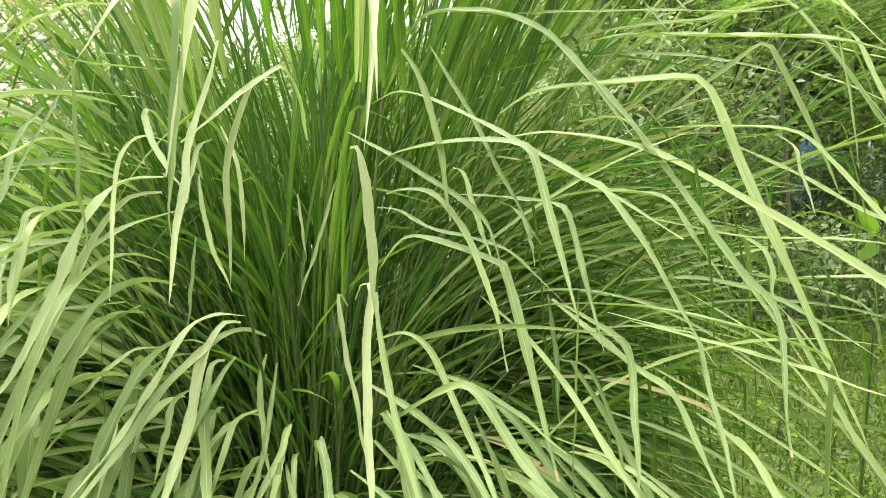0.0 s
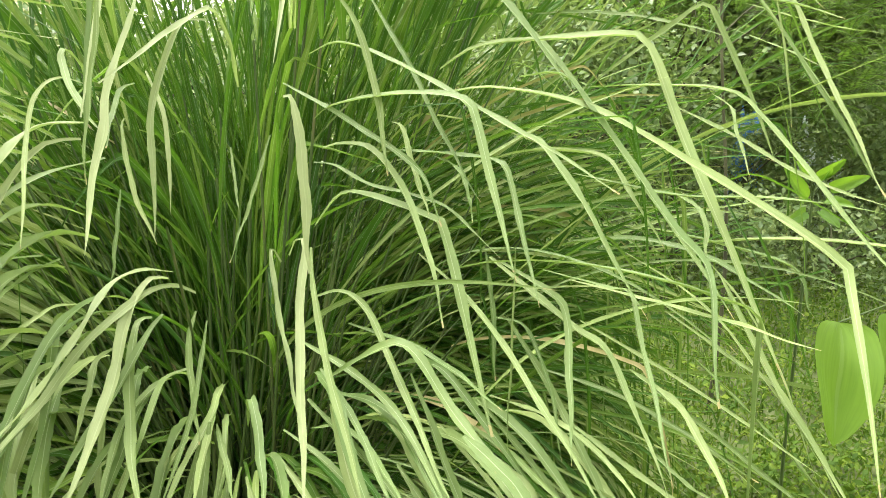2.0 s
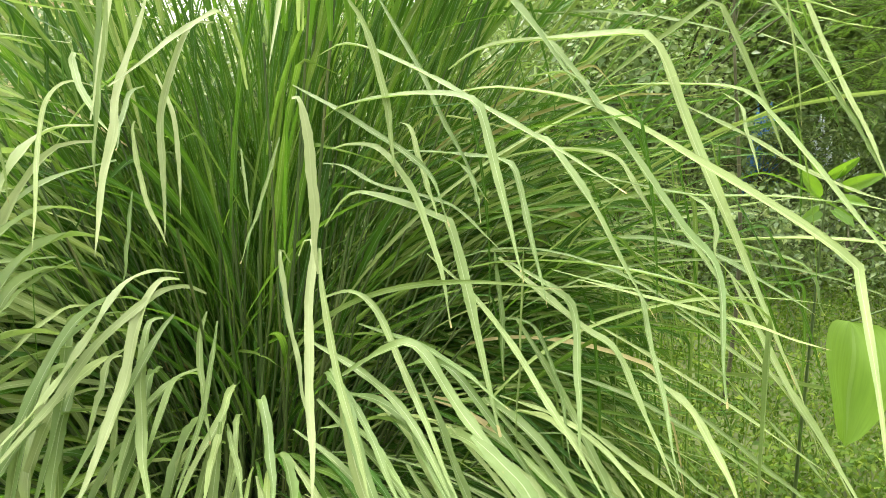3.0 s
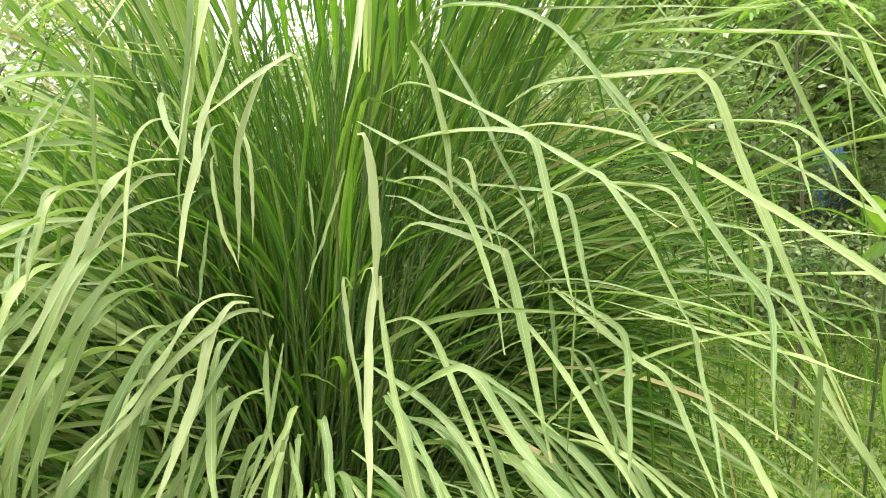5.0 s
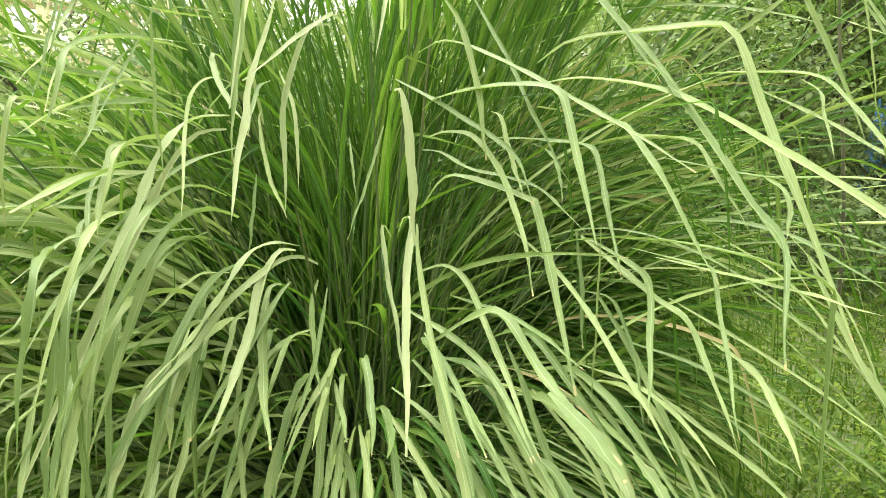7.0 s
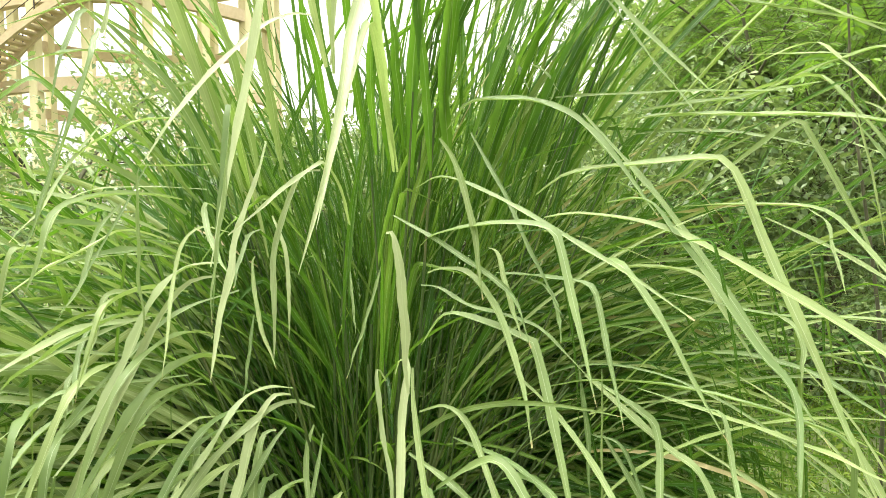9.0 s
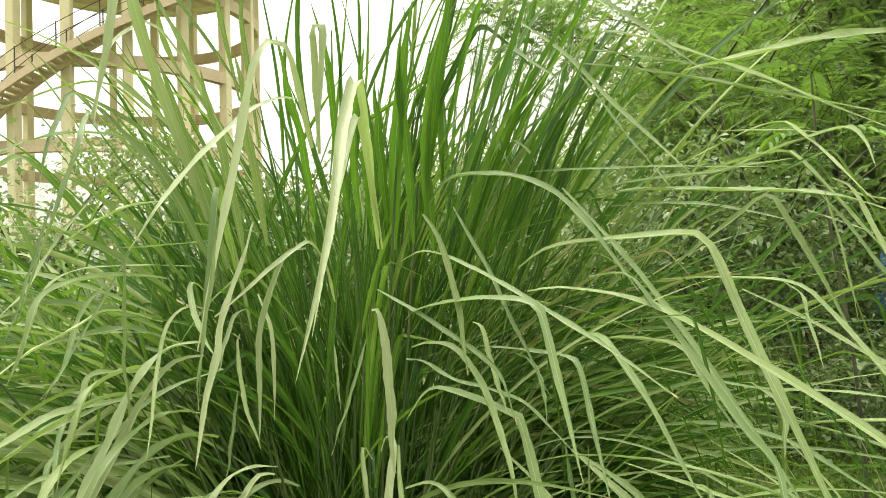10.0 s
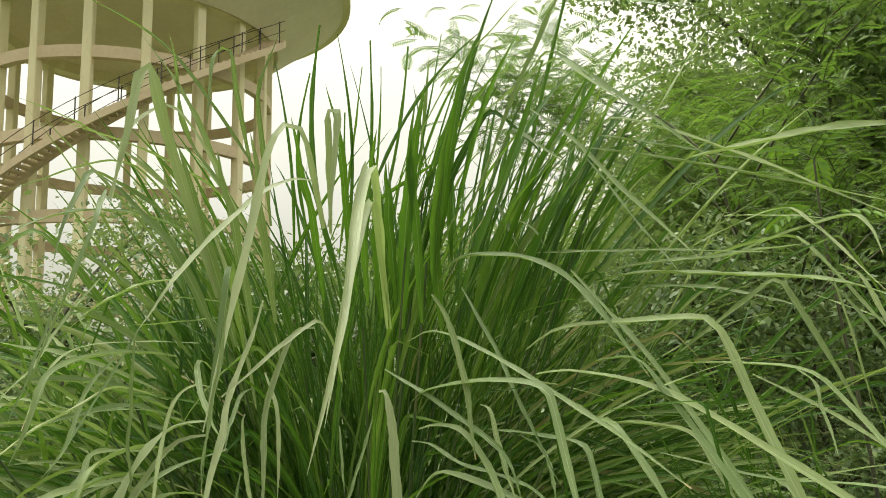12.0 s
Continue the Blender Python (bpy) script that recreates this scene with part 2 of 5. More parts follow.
def grown_path(root, azimuth, rise, length, droop, power, crease=None, fall=0.0, sway=0.0, n=18):
    """The midrib of a blade that leaves its root at an angle of rise and bends over by droop; crease: where it has buckled, and by how much it falls there."""
    s = np.linspace(0, 1, n)
    if crease is not None:
        s = np.sort(np.concatenate([s, [crease - 0.015, crease, crease + 0.015, crease + 0.03]]))
    s = np.clip(s, 0, 1)
    mid = (s[1:] + s[:-1]) / 2
    el = rise - droop * mid ** power
    if crease is not None:
        el = el - fall / (1 + np.exp(-(mid - crease) * 110))
    el = np.maximum(el, radians(-88))
    az = azimuth + sway * mid * mid
    step = np.diff(s)[:, None] * length * np.stack([np.cos(el) * np.cos(az), np.cos(el) * np.sin(az), np.sin(el)], 1)
    return np.concatenate([[root], root + np.cumsum(step, 0)])


def dressed(pts, width, twist0, twist1, fold, wave, cut=0.0, facing=(0.0, -0.55, 0.8)):
    """A blade's skin round its midrib: its face looks the facing way, and turns from twist0 to twist1 along it."""
    tan = np.gradient(pts, axis=0)
    tan /= np.linalg.norm(tan, axis=1)[:, None] + 1e-9
    side = np.cross(tan, np.array([facing]))
    side /= np.linalg.norm(side, axis=1)[:, None] + 1e-6
    for _ in range(3):
        side[1:-1] = (side[:-2] + side[1:-1] + side[2:]) / 3
    side -= tan * np.sum(side * tan, 1)[:, None]
    side /= np.linalg.norm(side, axis=1)[:, None] + 1e-6
    up = np.cross(side, tan)
    a = np.linspace(twist0, twist1, len(pts))[:, None]
    side, up = side * np.cos(a) + up * np.sin(a), up * np.cos(a) - side * np.sin(a)
    return ribbon(pts, side, up, width, fold, wave, cut)


def bent_path(root, top, tip, sag=0.0, sharp=0.5, n=11):
    """The midrib of a buckled blade: from its root up to the fold at top, and from there down to the tip. sag bows both lengths, sharp makes the fold tighter."""
    root, top, tip = (np.array(p, dtype=float) for p in (root, top, tip))
    s = np.linspace(0, 1, n)[:, None]
    rise = np.linalg.norm(top - root)
    run = np.linalg.norm(tip - top)
    first = root + (top - root) * s + np.array([0, 0, 1.0]) * sag * rise * np.sin(np.pi * s)
    last = top + (tip - top) * s + np.array([0, 0, 1.0]) * sag * 0.6 * run * np.sin(np.pi * s)
    pts = np.concatenate([first, last[1:]])
    keep = pts.copy()
    for _ in range(max(1, int(round(6 * (1 - sharp))))):
        pts[1:-1] = (pts[:-2] + 2 * pts[1:-1] + pts[2:]) / 4
    pts[0], pts[-1] = keep[0], keep[-1]
    return pts


CX, CY = -0.30, 2.12
clump = tagged(new("grass_clump"), "tall clump of broad-bladed green fodder grass, many blades buckled and drooping", "grass clump")
clump.location = (CX, CY, 0)


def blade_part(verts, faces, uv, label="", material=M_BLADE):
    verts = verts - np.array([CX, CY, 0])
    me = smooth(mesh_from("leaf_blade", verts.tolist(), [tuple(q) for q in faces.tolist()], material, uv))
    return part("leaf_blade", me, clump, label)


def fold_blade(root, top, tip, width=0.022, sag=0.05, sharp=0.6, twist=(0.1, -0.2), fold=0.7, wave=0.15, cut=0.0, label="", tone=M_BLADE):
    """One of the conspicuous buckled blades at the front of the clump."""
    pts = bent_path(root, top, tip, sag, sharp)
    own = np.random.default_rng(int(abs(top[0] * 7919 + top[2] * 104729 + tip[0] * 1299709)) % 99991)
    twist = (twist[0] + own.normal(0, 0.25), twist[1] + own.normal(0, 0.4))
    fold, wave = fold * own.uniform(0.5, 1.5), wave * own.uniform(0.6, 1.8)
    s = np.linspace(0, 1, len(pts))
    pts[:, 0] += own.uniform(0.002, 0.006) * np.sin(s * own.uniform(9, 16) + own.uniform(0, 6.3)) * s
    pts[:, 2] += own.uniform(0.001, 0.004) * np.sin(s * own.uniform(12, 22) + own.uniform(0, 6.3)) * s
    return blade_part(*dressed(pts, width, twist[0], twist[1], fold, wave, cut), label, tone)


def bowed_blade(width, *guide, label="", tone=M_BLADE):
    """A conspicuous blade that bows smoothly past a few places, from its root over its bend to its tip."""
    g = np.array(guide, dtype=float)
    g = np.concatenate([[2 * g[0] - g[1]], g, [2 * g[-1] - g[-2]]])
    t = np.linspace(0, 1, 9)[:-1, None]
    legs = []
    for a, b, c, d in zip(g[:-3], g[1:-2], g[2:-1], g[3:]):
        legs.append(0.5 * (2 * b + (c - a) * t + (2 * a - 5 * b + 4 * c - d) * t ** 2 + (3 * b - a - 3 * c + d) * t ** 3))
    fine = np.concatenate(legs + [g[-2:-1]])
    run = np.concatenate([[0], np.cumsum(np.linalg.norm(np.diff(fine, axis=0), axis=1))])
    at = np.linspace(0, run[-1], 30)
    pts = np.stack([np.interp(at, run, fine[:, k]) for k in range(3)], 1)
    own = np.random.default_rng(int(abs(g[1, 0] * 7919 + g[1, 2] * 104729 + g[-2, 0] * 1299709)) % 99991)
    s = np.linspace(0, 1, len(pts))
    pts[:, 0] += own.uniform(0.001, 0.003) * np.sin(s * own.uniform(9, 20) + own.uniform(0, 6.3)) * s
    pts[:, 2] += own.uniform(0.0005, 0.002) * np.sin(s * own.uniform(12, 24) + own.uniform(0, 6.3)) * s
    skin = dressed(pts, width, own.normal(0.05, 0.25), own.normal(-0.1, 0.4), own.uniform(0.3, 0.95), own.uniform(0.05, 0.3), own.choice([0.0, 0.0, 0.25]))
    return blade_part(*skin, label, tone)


def cut_stalk(foot, top, radius=0.0045):
    """A narrow rolled leaf that stands above the others, bowing a little, its tip torn off."""
    own = np.random.default_rng(int(abs(top[0] * 9176 + top[2] * 52361)) % 9973)
    s = np.linspace(0, 1, 14)[:, None]
    lean = np.array([own.normal(0, 0.035), own.normal(0, 0.02), 0.0])
    pts = np.array(foot) + (np.array(top) - np.array(foot)) * s + lean * np.sin(np.pi * s)
    skin = dressed(pts, radius * own.uniform(2.2, 3.4), own.normal(0, 0.6), own.normal(0, 0.9), own.uniform(0.8, 1.4), 0.1, own.uniform(0.25, 0.6))
    blade_part(*skin, "narrow upright blade with a torn tip", M_DEEP)


# the conspicuous blades at the front: root, fold and tip
bowed_blade(0.0121, (-0.483, 1.450, 1.580), (-0.494, 1.377, 1.629), (-0.498, 1.358, 1.614), (-0.447, 1.285, 1.550), (-0.373, 1.200, 1.492))
bowed_blade(0.0082, (-0.463, 1.400, 1.568), (-0.501, 1.353, 1.581), (-0.524, 1.317, 1.553), (-0.517, 1.262, 1.487), (-0.459, 1.100, 1.315))
bowed_blade(0.0142, (-0.351, 1.350, 1.756), (-0.354, 1.309, 1.685), (-0.370, 1.231, 1.561), (-0.362, 1.189, 1.495), (-0.364, 1.136, 1.420), (-0.349, 1.060, 1.319), tone=M_WAXY_LIT)
bowed_blade(0.0079, (-0.345, 1.150, 1.720), (-0.341, 1.118, 1.622), (-0.343, 1.085, 1.525), (-0.338, 1.050, 1.424))
bowed_blade(0.0123, (-0.223, 1.500, 1.578), (-0.225, 1.436, 1.658), (-0.240, 1.388, 1.707), (-0.260, 1.368, 1.699), (-0.302, 1.313, 1.656), (-0.371, 1.200, 1.568), tone=M_WAXY_LIT)
bowed_blade(0.0125, (-0.271, 1.450, 1.699), (-0.309, 1.434, 1.690), (-0.336, 1.401, 1.609), (-0.349, 1.367, 1.522), (-0.335, 1.330, 1.429), (-0.323, 1.280, 1.308), tone=M_WAXY_LIT)
bowed_blade(0.0092, (-0.384, 1.450, 1.602), (-0.346, 1.420, 1.528), (-0.328, 1.389, 1.446), (-0.317, 1.350, 1.344), tone=M_WAXY_LIT)
bowed_blade(0.0101, (-0.369, 1.350, 1.575), (-0.383, 1.324, 1.562), (-0.383, 1.285, 1.525), (-0.375, 1.220, 1.467))
bowed_blade(0.0090, (-0.427, 1.450, 1.512), (-0.427, 1.435, 1.488), (-0.386, 1.368, 1.383), (-0.324, 1.300, 1.292))
bowed_blade(0.0081, (-0.498, 1.600, 1.359), (-0.492, 1.535, 1.233), (-0.489, 1.500, 1.169))
bowed_blade(0.0069, (-0.309, 1.800, 1.446), (-0.286, 1.739, 1.350), (-0.270, 1.700, 1.292))
bowed_blade(0.0100, (-0.206, 1.750, 1.478), (-0.241, 1.699, 1.330), (-0.283, 1.650, 1.192))
# one blade in two tones: falling half paler, with sky sheen in its colour
bowed_blade(0.0075, (-0.153, 1.500, 1.239), (-0.141, 1.463, 1.406), (-0.133, 1.433, 1.532), (-0.121, 1.425, 1.561), tone=M_DEEP)
bowed_blade(0.0194, (-0.121, 1.425, 1.561), (-0.104, 1.421, 1.553), (-0.082, 1.393, 1.445), (-0.064, 1.340, 1.240), tone=M_WAXY_LIT)
bowed_blade(0.0121, (-0.167, 1.700, 1.597), (-0.043, 1.619, 1.536), (0.100, 1.515, 1.455), (0.153, 1.466, 1.408), (0.185, 1.400, 1.325))
bowed_blade(0.0177, (-0.089, 1.650, 1.521), (-0.041, 1.618, 1.552), (0.114, 1.523, 1.577), (0.218, 1.453, 1.568), (0.247, 1.418, 1.527), (0.275, 1.317, 1.393), (0.307, 1.200, 1.258))
bowed_blade(0.0125, (-0.115, 1.750, 1.665), (-0.040, 1.699, 1.689), (0.088, 1.605, 1.642), (0.308, 1.402, 1.519), (0.471, 1.200, 1.415))
bowed_blade(0.0144, (-0.037, 1.650, 1.780), (0.002, 1.624, 1.721), (0.042, 1.577, 1.604), (0.062, 1.538, 1.506), (0.075, 1.500, 1.411))
bowed_blade(0.0115, (0.022, 1.800, 1.806), (0.131, 1.646, 1.623), (0.198, 1.520, 1.484), (0.262, 1.400, 1.372))
bowed_blade(0.0119, (0.080, 1.600, 1.519), (0.104, 1.581, 1.506), (0.126, 1.528, 1.434), (0.162, 1.450, 1.337))
bowed_blade(0.0174, (-0.072, 1.650, 1.455), (-0.030, 1.623, 1.467), (0.040, 1.578, 1.456), (0.109, 1.503, 1.377), (0.162, 1.391, 1.248), (0.187, 1.300, 1.150))
bowed_blade(0.0112, (-0.098, 1.700, 1.421), (-0.046, 1.670, 1.417), (0.034, 1.615, 1.381), (0.192, 1.508, 1.350), (0.301, 1.400, 1.261))
bowed_blade(0.0207, (-0.089, 1.650, 1.280), (-0.039, 1.610, 1.348), (0.011, 1.582, 1.365), (0.163, 1.493, 1.327), (0.196, 1.463, 1.292), (0.247, 1.319, 1.090), (0.278, 1.220, 0.970))
bowed_blade(0.0123, (0.093, 1.650, 1.457), (0.214, 1.561, 1.454), (0.300, 1.491, 1.445), (0.322, 1.453, 1.407), (0.345, 1.331, 1.277), (0.354, 1.250, 1.201))
bowed_blade(0.0117, (0.174, 1.600, 1.448), (0.216, 1.543, 1.430), (0.237, 1.483, 1.390), (0.244, 1.400, 1.332))
bowed_blade(0.0205, (0.189, 1.750, 1.641), (0.276, 1.699, 1.692), (0.448, 1.605, 1.704), (0.562, 1.536, 1.707), (0.604, 1.505, 1.676), (0.653, 1.389, 1.486), (0.743, 1.100, 1.109))
bowed_blade(0.0168, (0.211, 1.600, 1.587), (0.301, 1.550, 1.595), (0.469, 1.446, 1.558), (0.657, 1.294, 1.445), (0.803, 1.133, 1.333), (0.817, 1.084, 1.282), (0.738, 0.840, 1.049))
bowed_blade(0.0151, (0.347, 1.550, 1.619), (0.425, 1.497, 1.623), (0.478, 1.434, 1.547), (0.592, 1.259, 1.350), (0.629, 1.186, 1.280), (0.592, 1.020, 1.110))
bowed_blade(0.0147, (0.306, 1.800, 1.846), (0.460, 1.634, 1.637), (0.601, 1.419, 1.393), (0.692, 1.200, 1.193))
bowed_blade(0.0143, (0.573, 1.800, 1.631), (0.721, 1.724, 1.755), (0.779, 1.693, 1.799), (0.804, 1.677, 1.767), (0.851, 1.629, 1.649), (0.911, 1.550, 1.457))
bowed_blade(0.0112, (0.891, 1.600, 1.826), (0.921, 1.564, 1.793), (0.938, 1.467, 1.662), (0.964, 1.250, 1.415))
bowed_blade(0.0085, (0.841, 1.600, 1.823), (0.916, 1.492, 1.662), (1.008, 1.300, 1.406))
bowed_blade(0.0115, (0.523, 1.650, 1.608), (0.629, 1.564, 1.611), (0.747, 1.454, 1.600), (0.796, 1.386, 1.545), (0.862, 1.218, 1.396), (0.896, 1.050, 1.280))
bowed_blade(0.0108, (0.718, 1.700, 1.579), (0.833, 1.579, 1.507), (0.934, 1.443, 1.428), (1.022, 1.300, 1.388))
bowed_blade(0.0123, (0.469, 1.550, 1.422), (0.657, 1.418, 1.393), (0.814, 1.282, 1.404), (0.929, 1.150, 1.391))
bowed_blade(0.0045, (0.798, 1.400, 1.785), (0.819, 1.375, 1.661), (0.833, 1.350, 1.532))
bowed_blade(0.0059, (0.932, 1.900, 1.778), (1.035, 1.768, 1.710), (1.078, 1.700, 1.672))
bowed_blade(0.0059, (0.969, 1.900, 1.839), (1.112, 1.799, 1.783), (1.237, 1.700, 1.748))
bowed_blade(0.0112, (0.677, 1.500, 1.389), (0.709, 1.447, 1.361), (0.710, 1.402, 1.320), (0.689, 1.350, 1.273))
bowed_blade(0.0079, (0.778, 1.600, 1.600), (0.801, 1.548, 1.567), (0.793, 1.487, 1.509), (0.788, 1.400, 1.435))
bowed_blade(0.0106, (0.407, 1.500, 1.220), (0.524, 1.374, 1.210), (0.547, 1.346, 1.211), (0.547, 1.248, 1.132), (0.526, 1.000, 0.990))
bowed_blade(0.0120, (0.463, 1.500, 1.200), (0.556, 1.365, 1.200), (0.656, 1.156, 1.209), (0.698, 0.950, 1.225))
bowed_blade(0.0147, (0.315, 1.500, 1.236), (0.405, 1.416, 1.192), (0.432, 1.378, 1.162), (0.427, 1.283, 1.062), (0.408, 1.150, 0.948))
bowed_blade(0.0170, (0.300, 1.550, 1.236), (0.444, 1.391, 1.135), (0.499, 1.323, 1.104), (0.526, 1.237, 1.038), (0.550, 1.050, 0.923))
bowed_blade(0.0141, (0.559, 1.350, 1.054), (0.622, 1.249, 1.019), (0.644, 1.157, 0.969), (0.648, 1.050, 0.919))
bowed_blade(0.0125, (0.142, 1.500, 1.251), (0.250, 1.397, 1.169), (0.338, 1.273, 1.064), (0.444, 1.050, 0.917))
bowed_blade(0.0104, (0.284, 1.500, 1.258), (0.299, 1.446, 1.121), (0.302, 1.400, 1.010))
bowed_blade(0.0211, (-0.034, 1.500, 0.981), (0.079, 1.416, 1.074), (0.135, 1.376, 1.077), (0.215, 1.265, 0.987), (0.351, 1.080, 0.898))
bowed_blade(0.0147, (-0.098, 1.650, 1.112), (-0.023, 1.595, 1.142), (0.038, 1.539, 1.113), (0.097, 1.431, 1.024), (0.214, 1.150, 0.855))
bowed_blade(0.0162, (-0.116, 1.600, 1.025), (0.013, 1.480, 0.992), (0.112, 1.360, 0.944), (0.204, 1.150, 0.855))
bowed_blade(0.0194, (-0.034, 1.550, 0.923), (0.051, 1.464, 0.936), (0.118, 1.369, 0.916), (0.194, 1.150, 0.855))
bowed_blade(0.0139, (-0.083, 1.500, 0.860), (-0.004, 1.417, 0.898), (0.065, 1.309, 0.884), (0.128, 1.150, 0.860))
bowed_blade(0.0044, (0.323, 1.350, 1.294), (0.320, 1.321, 1.068), (0.316, 1.300, 0.899))
bowed_blade(0.0083, (0.310, 1.500, 1.116), (0.372, 1.461, 1.102), (0.412, 1.387, 0.999), (0.427, 1.300, 0.883))
bowed_blade(0.0173, (-0.123, 1.500, 1.240), (-0.106, 1.479, 1.279), (-0.088, 1.465, 1.265), (-0.088, 1.390, 1.150), (-0.071, 1.285, 1.007), (-0.047, 1.150, 0.853), tone=M_WAXY_LIT)
bowed_blade(0.0106, (-0.133, 1.450, 1.237), (-0.151, 1.435, 1.263), (-0.130, 1.377, 1.163), (-0.095, 1.308, 1.052), (-0.070, 1.250, 0.967), tone=M_WAXY_LIT)
bowed_blade(0.0142, (-0.073, 1.450, 1.268), (-0.061, 1.396, 1.194), (-0.022, 1.295, 1.070), (0.060, 1.100, 0.883))
bowed_blade(0.0185, (-0.214, 1.500, 0.864), (-0.195, 1.445, 0.948), (-0.157, 1.332, 0.881), (-0.126, 1.200, 0.822))
bowed_blade(0.0216, (-0.177, 1.450, 0.810), (-0.150, 1.416, 0.834), (-0.119, 1.334, 0.827), (-0.094, 1.200, 0.823))
bowed_blade(0.0153, (-0.332, 1.550, 1.146), (-0.366, 1.509, 1.171), (-0.410, 1.453, 1.163), (-0.467, 1.332, 1.106), (-0.497, 1.176, 1.032), (-0.508, 1.000, 0.990), tone=M_WAXY_LIT)
bowed_blade(0.0215, (-0.372, 1.500, 1.186), (-0.404, 1.469, 1.185), (-0.425, 1.398, 1.115), (-0.419, 1.288, 1.009), (-0.430, 1.100, 0.883), tone=M_WAXY_LIT)
bowed_blade(0.0172, (-0.378, 1.550, 1.190), (-0.425, 1.485, 1.205), (-0.464, 1.410, 1.179), (-0.483, 1.230, 1.082), (-0.490, 1.000, 1.029), tone=M_WAXY_LIT)
bowed_blade(0.0199, (-0.409, 1.500, 1.103), (-0.430, 1.473, 1.096), (-0.417, 1.387, 1.016), (-0.375, 1.267, 0.921), (-0.323, 1.150, 0.850))
bowed_blade(0.0176, (-0.386, 1.500, 1.111), (-0.404, 1.458, 1.081), (-0.436, 1.318, 0.980), (-0.465, 1.100, 0.883))
bowed_blade(0.0160, (-0.335, 1.500, 0.994), (-0.374, 1.445, 0.986), (-0.414, 1.336, 0.939), (-0.395, 1.150, 0.849))
bowed_blade(0.0129, (-0.318, 1.500, 1.119), (-0.325, 1.465, 1.063), (-0.310, 1.421, 0.994), (-0.279, 1.350, 0.892))
bowed_blade(0.0103, (-0.296, 1.500, 1.099), (-0.296, 1.452, 1.032), (-0.302, 1.366, 0.922), (-0.329, 1.250, 0.802))
bowed_blade(0.0152, (-0.285, 1.500, 0.895), (-0.281, 1.418, 0.868), (-0.253, 1.200, 0.826))
bowed_blade(0.0126, (-0.282, 1.500, 0.869), (-0.241, 1.403, 0.833), (-0.202, 1.300, 0.803))
bowed_blade(0.0145, (-0.477, 1.500, 1.042), (-0.499, 1.440, 1.028), (-0.487, 1.366, 0.988), (-0.469, 1.250, 0.938))
bowed_blade(0.0248, (-0.578, 1.450, 0.977), (-0.560, 1.360, 0.943), (-0.523, 1.243, 0.908), (-0.465, 1.100, 0.883))
bowed_blade(0.0248, (-0.621, 1.450, 1.000), (-0.597, 1.349, 0.947), (-0.558, 1.223, 0.896), (-0.506, 1.100, 0.863))
bowed_blade(0.0095, (-0.564, 1.450, 1.235), (-0.562, 1.315, 1.230), (-0.523, 1.100, 1.217))
bowed_blade(0.0098, (-0.578, 1.600, 1.104), (-0.619, 1.507, 1.115), (-0.643, 1.375, 1.083), (-0.644, 1.300, 1.064))
bowed_blade(0.0085, (-0.570, 1.600, 1.014), (-0.616, 1.445, 1.050), (-0.634, 1.300, 1.070))
bowed_blade(0.0136, (-0.055, 1.450, 1.014), (0.024, 1.334, 0.948), (0.106, 1.150, 0.860))
bowed_blade(0.0119, (-0.009, 1.600, 1.068), (0.130, 1.453, 1.066), (0.217, 1.334, 1.050), (0.289, 1.200, 1.028))
bowed_blade(0.0121, (0.236, 1.500, 0.885), (0.338, 1.338, 0.874), (0.411, 1.150, 0.863))
bowed_blade(0.0110, (0.307, 1.500, 0.939), (0.427, 1.352, 0.942), (0.500, 1.198, 0.914), (0.522, 1.100, 0.894))
bowed_blade(0.0083, (0.422, 1.600, 0.971), (0.572, 1.467, 0.958), (0.678, 1.342, 0.927), (0.766, 1.200, 0.894))
bowed_blade(0.0083, (0.520, 1.600, 1.082), (0.659, 1.482, 1.019), (0.792, 1.343, 0.952), (0.894, 1.200, 0.896))
bowed_blade(0.0073, (0.611, 1.600, 1.244), (0.743, 1.481, 1.161), (0.824, 1.363, 1.053), (0.891, 1.200, 0.918))
bowed_blade(0.0083, (0.716, 1.600, 1.108), (0.838, 1.465, 1.029), (0.901, 1.381, 0.987), (0.933, 1.200, 0.851))
bowed_blade(0.0090, (0.760, 1.550, 1.259), (0.832, 1.457, 1.157), (0.871, 1.360, 1.043), (0.886, 1.200, 0.873))
bowed_blade(0.0217, (-0.252, 1.450, 1.921), (-0.269, 1.392, 2.067), (-0.286, 1.366, 2.126), (-0.315, 1.354, 2.127), (-0.338, 1.326, 2.054), (-0.344, 1.259, 1.873), (-0.354, 1.202, 1.736), (-0.357, 1.100, 1.517), tone=M_WAXY_LIT)
bowed_blade(0.0168, (-0.250, 1.500, 1.916), (-0.244, 1.466, 2.104), (-0.242, 1.452, 2.178), (-0.233, 1.449, 2.193), (-0.221, 1.445, 2.175), (-0.220, 1.423, 2.041), (-0.229, 1.400, 1.915), tone=M_WAXY_LIT)
bowed_blade(0.0175, (-0.262, 1.420, 2.022), (-0.308, 1.387, 2.019), (-0.368, 1.332, 1.969), (-0.434, 1.239, 1.856), (-0.467, 1.171, 1.774), (-0.488, 1.100, 1.693), tone=M_WAXY_LIT)
bowed_blade(0.0069, (-0.516, 1.150, 1.696), (-0.519, 1.147, 1.675), (-0.511, 1.131, 1.574), (-0.503, 1.115, 1.476), (-0.485, 1.100, 1.392))
bowed_blade(0.0097, (-0.560, 1.650, 1.733), (-0.576, 1.418, 1.715), (-0.561, 1.200, 1.704))
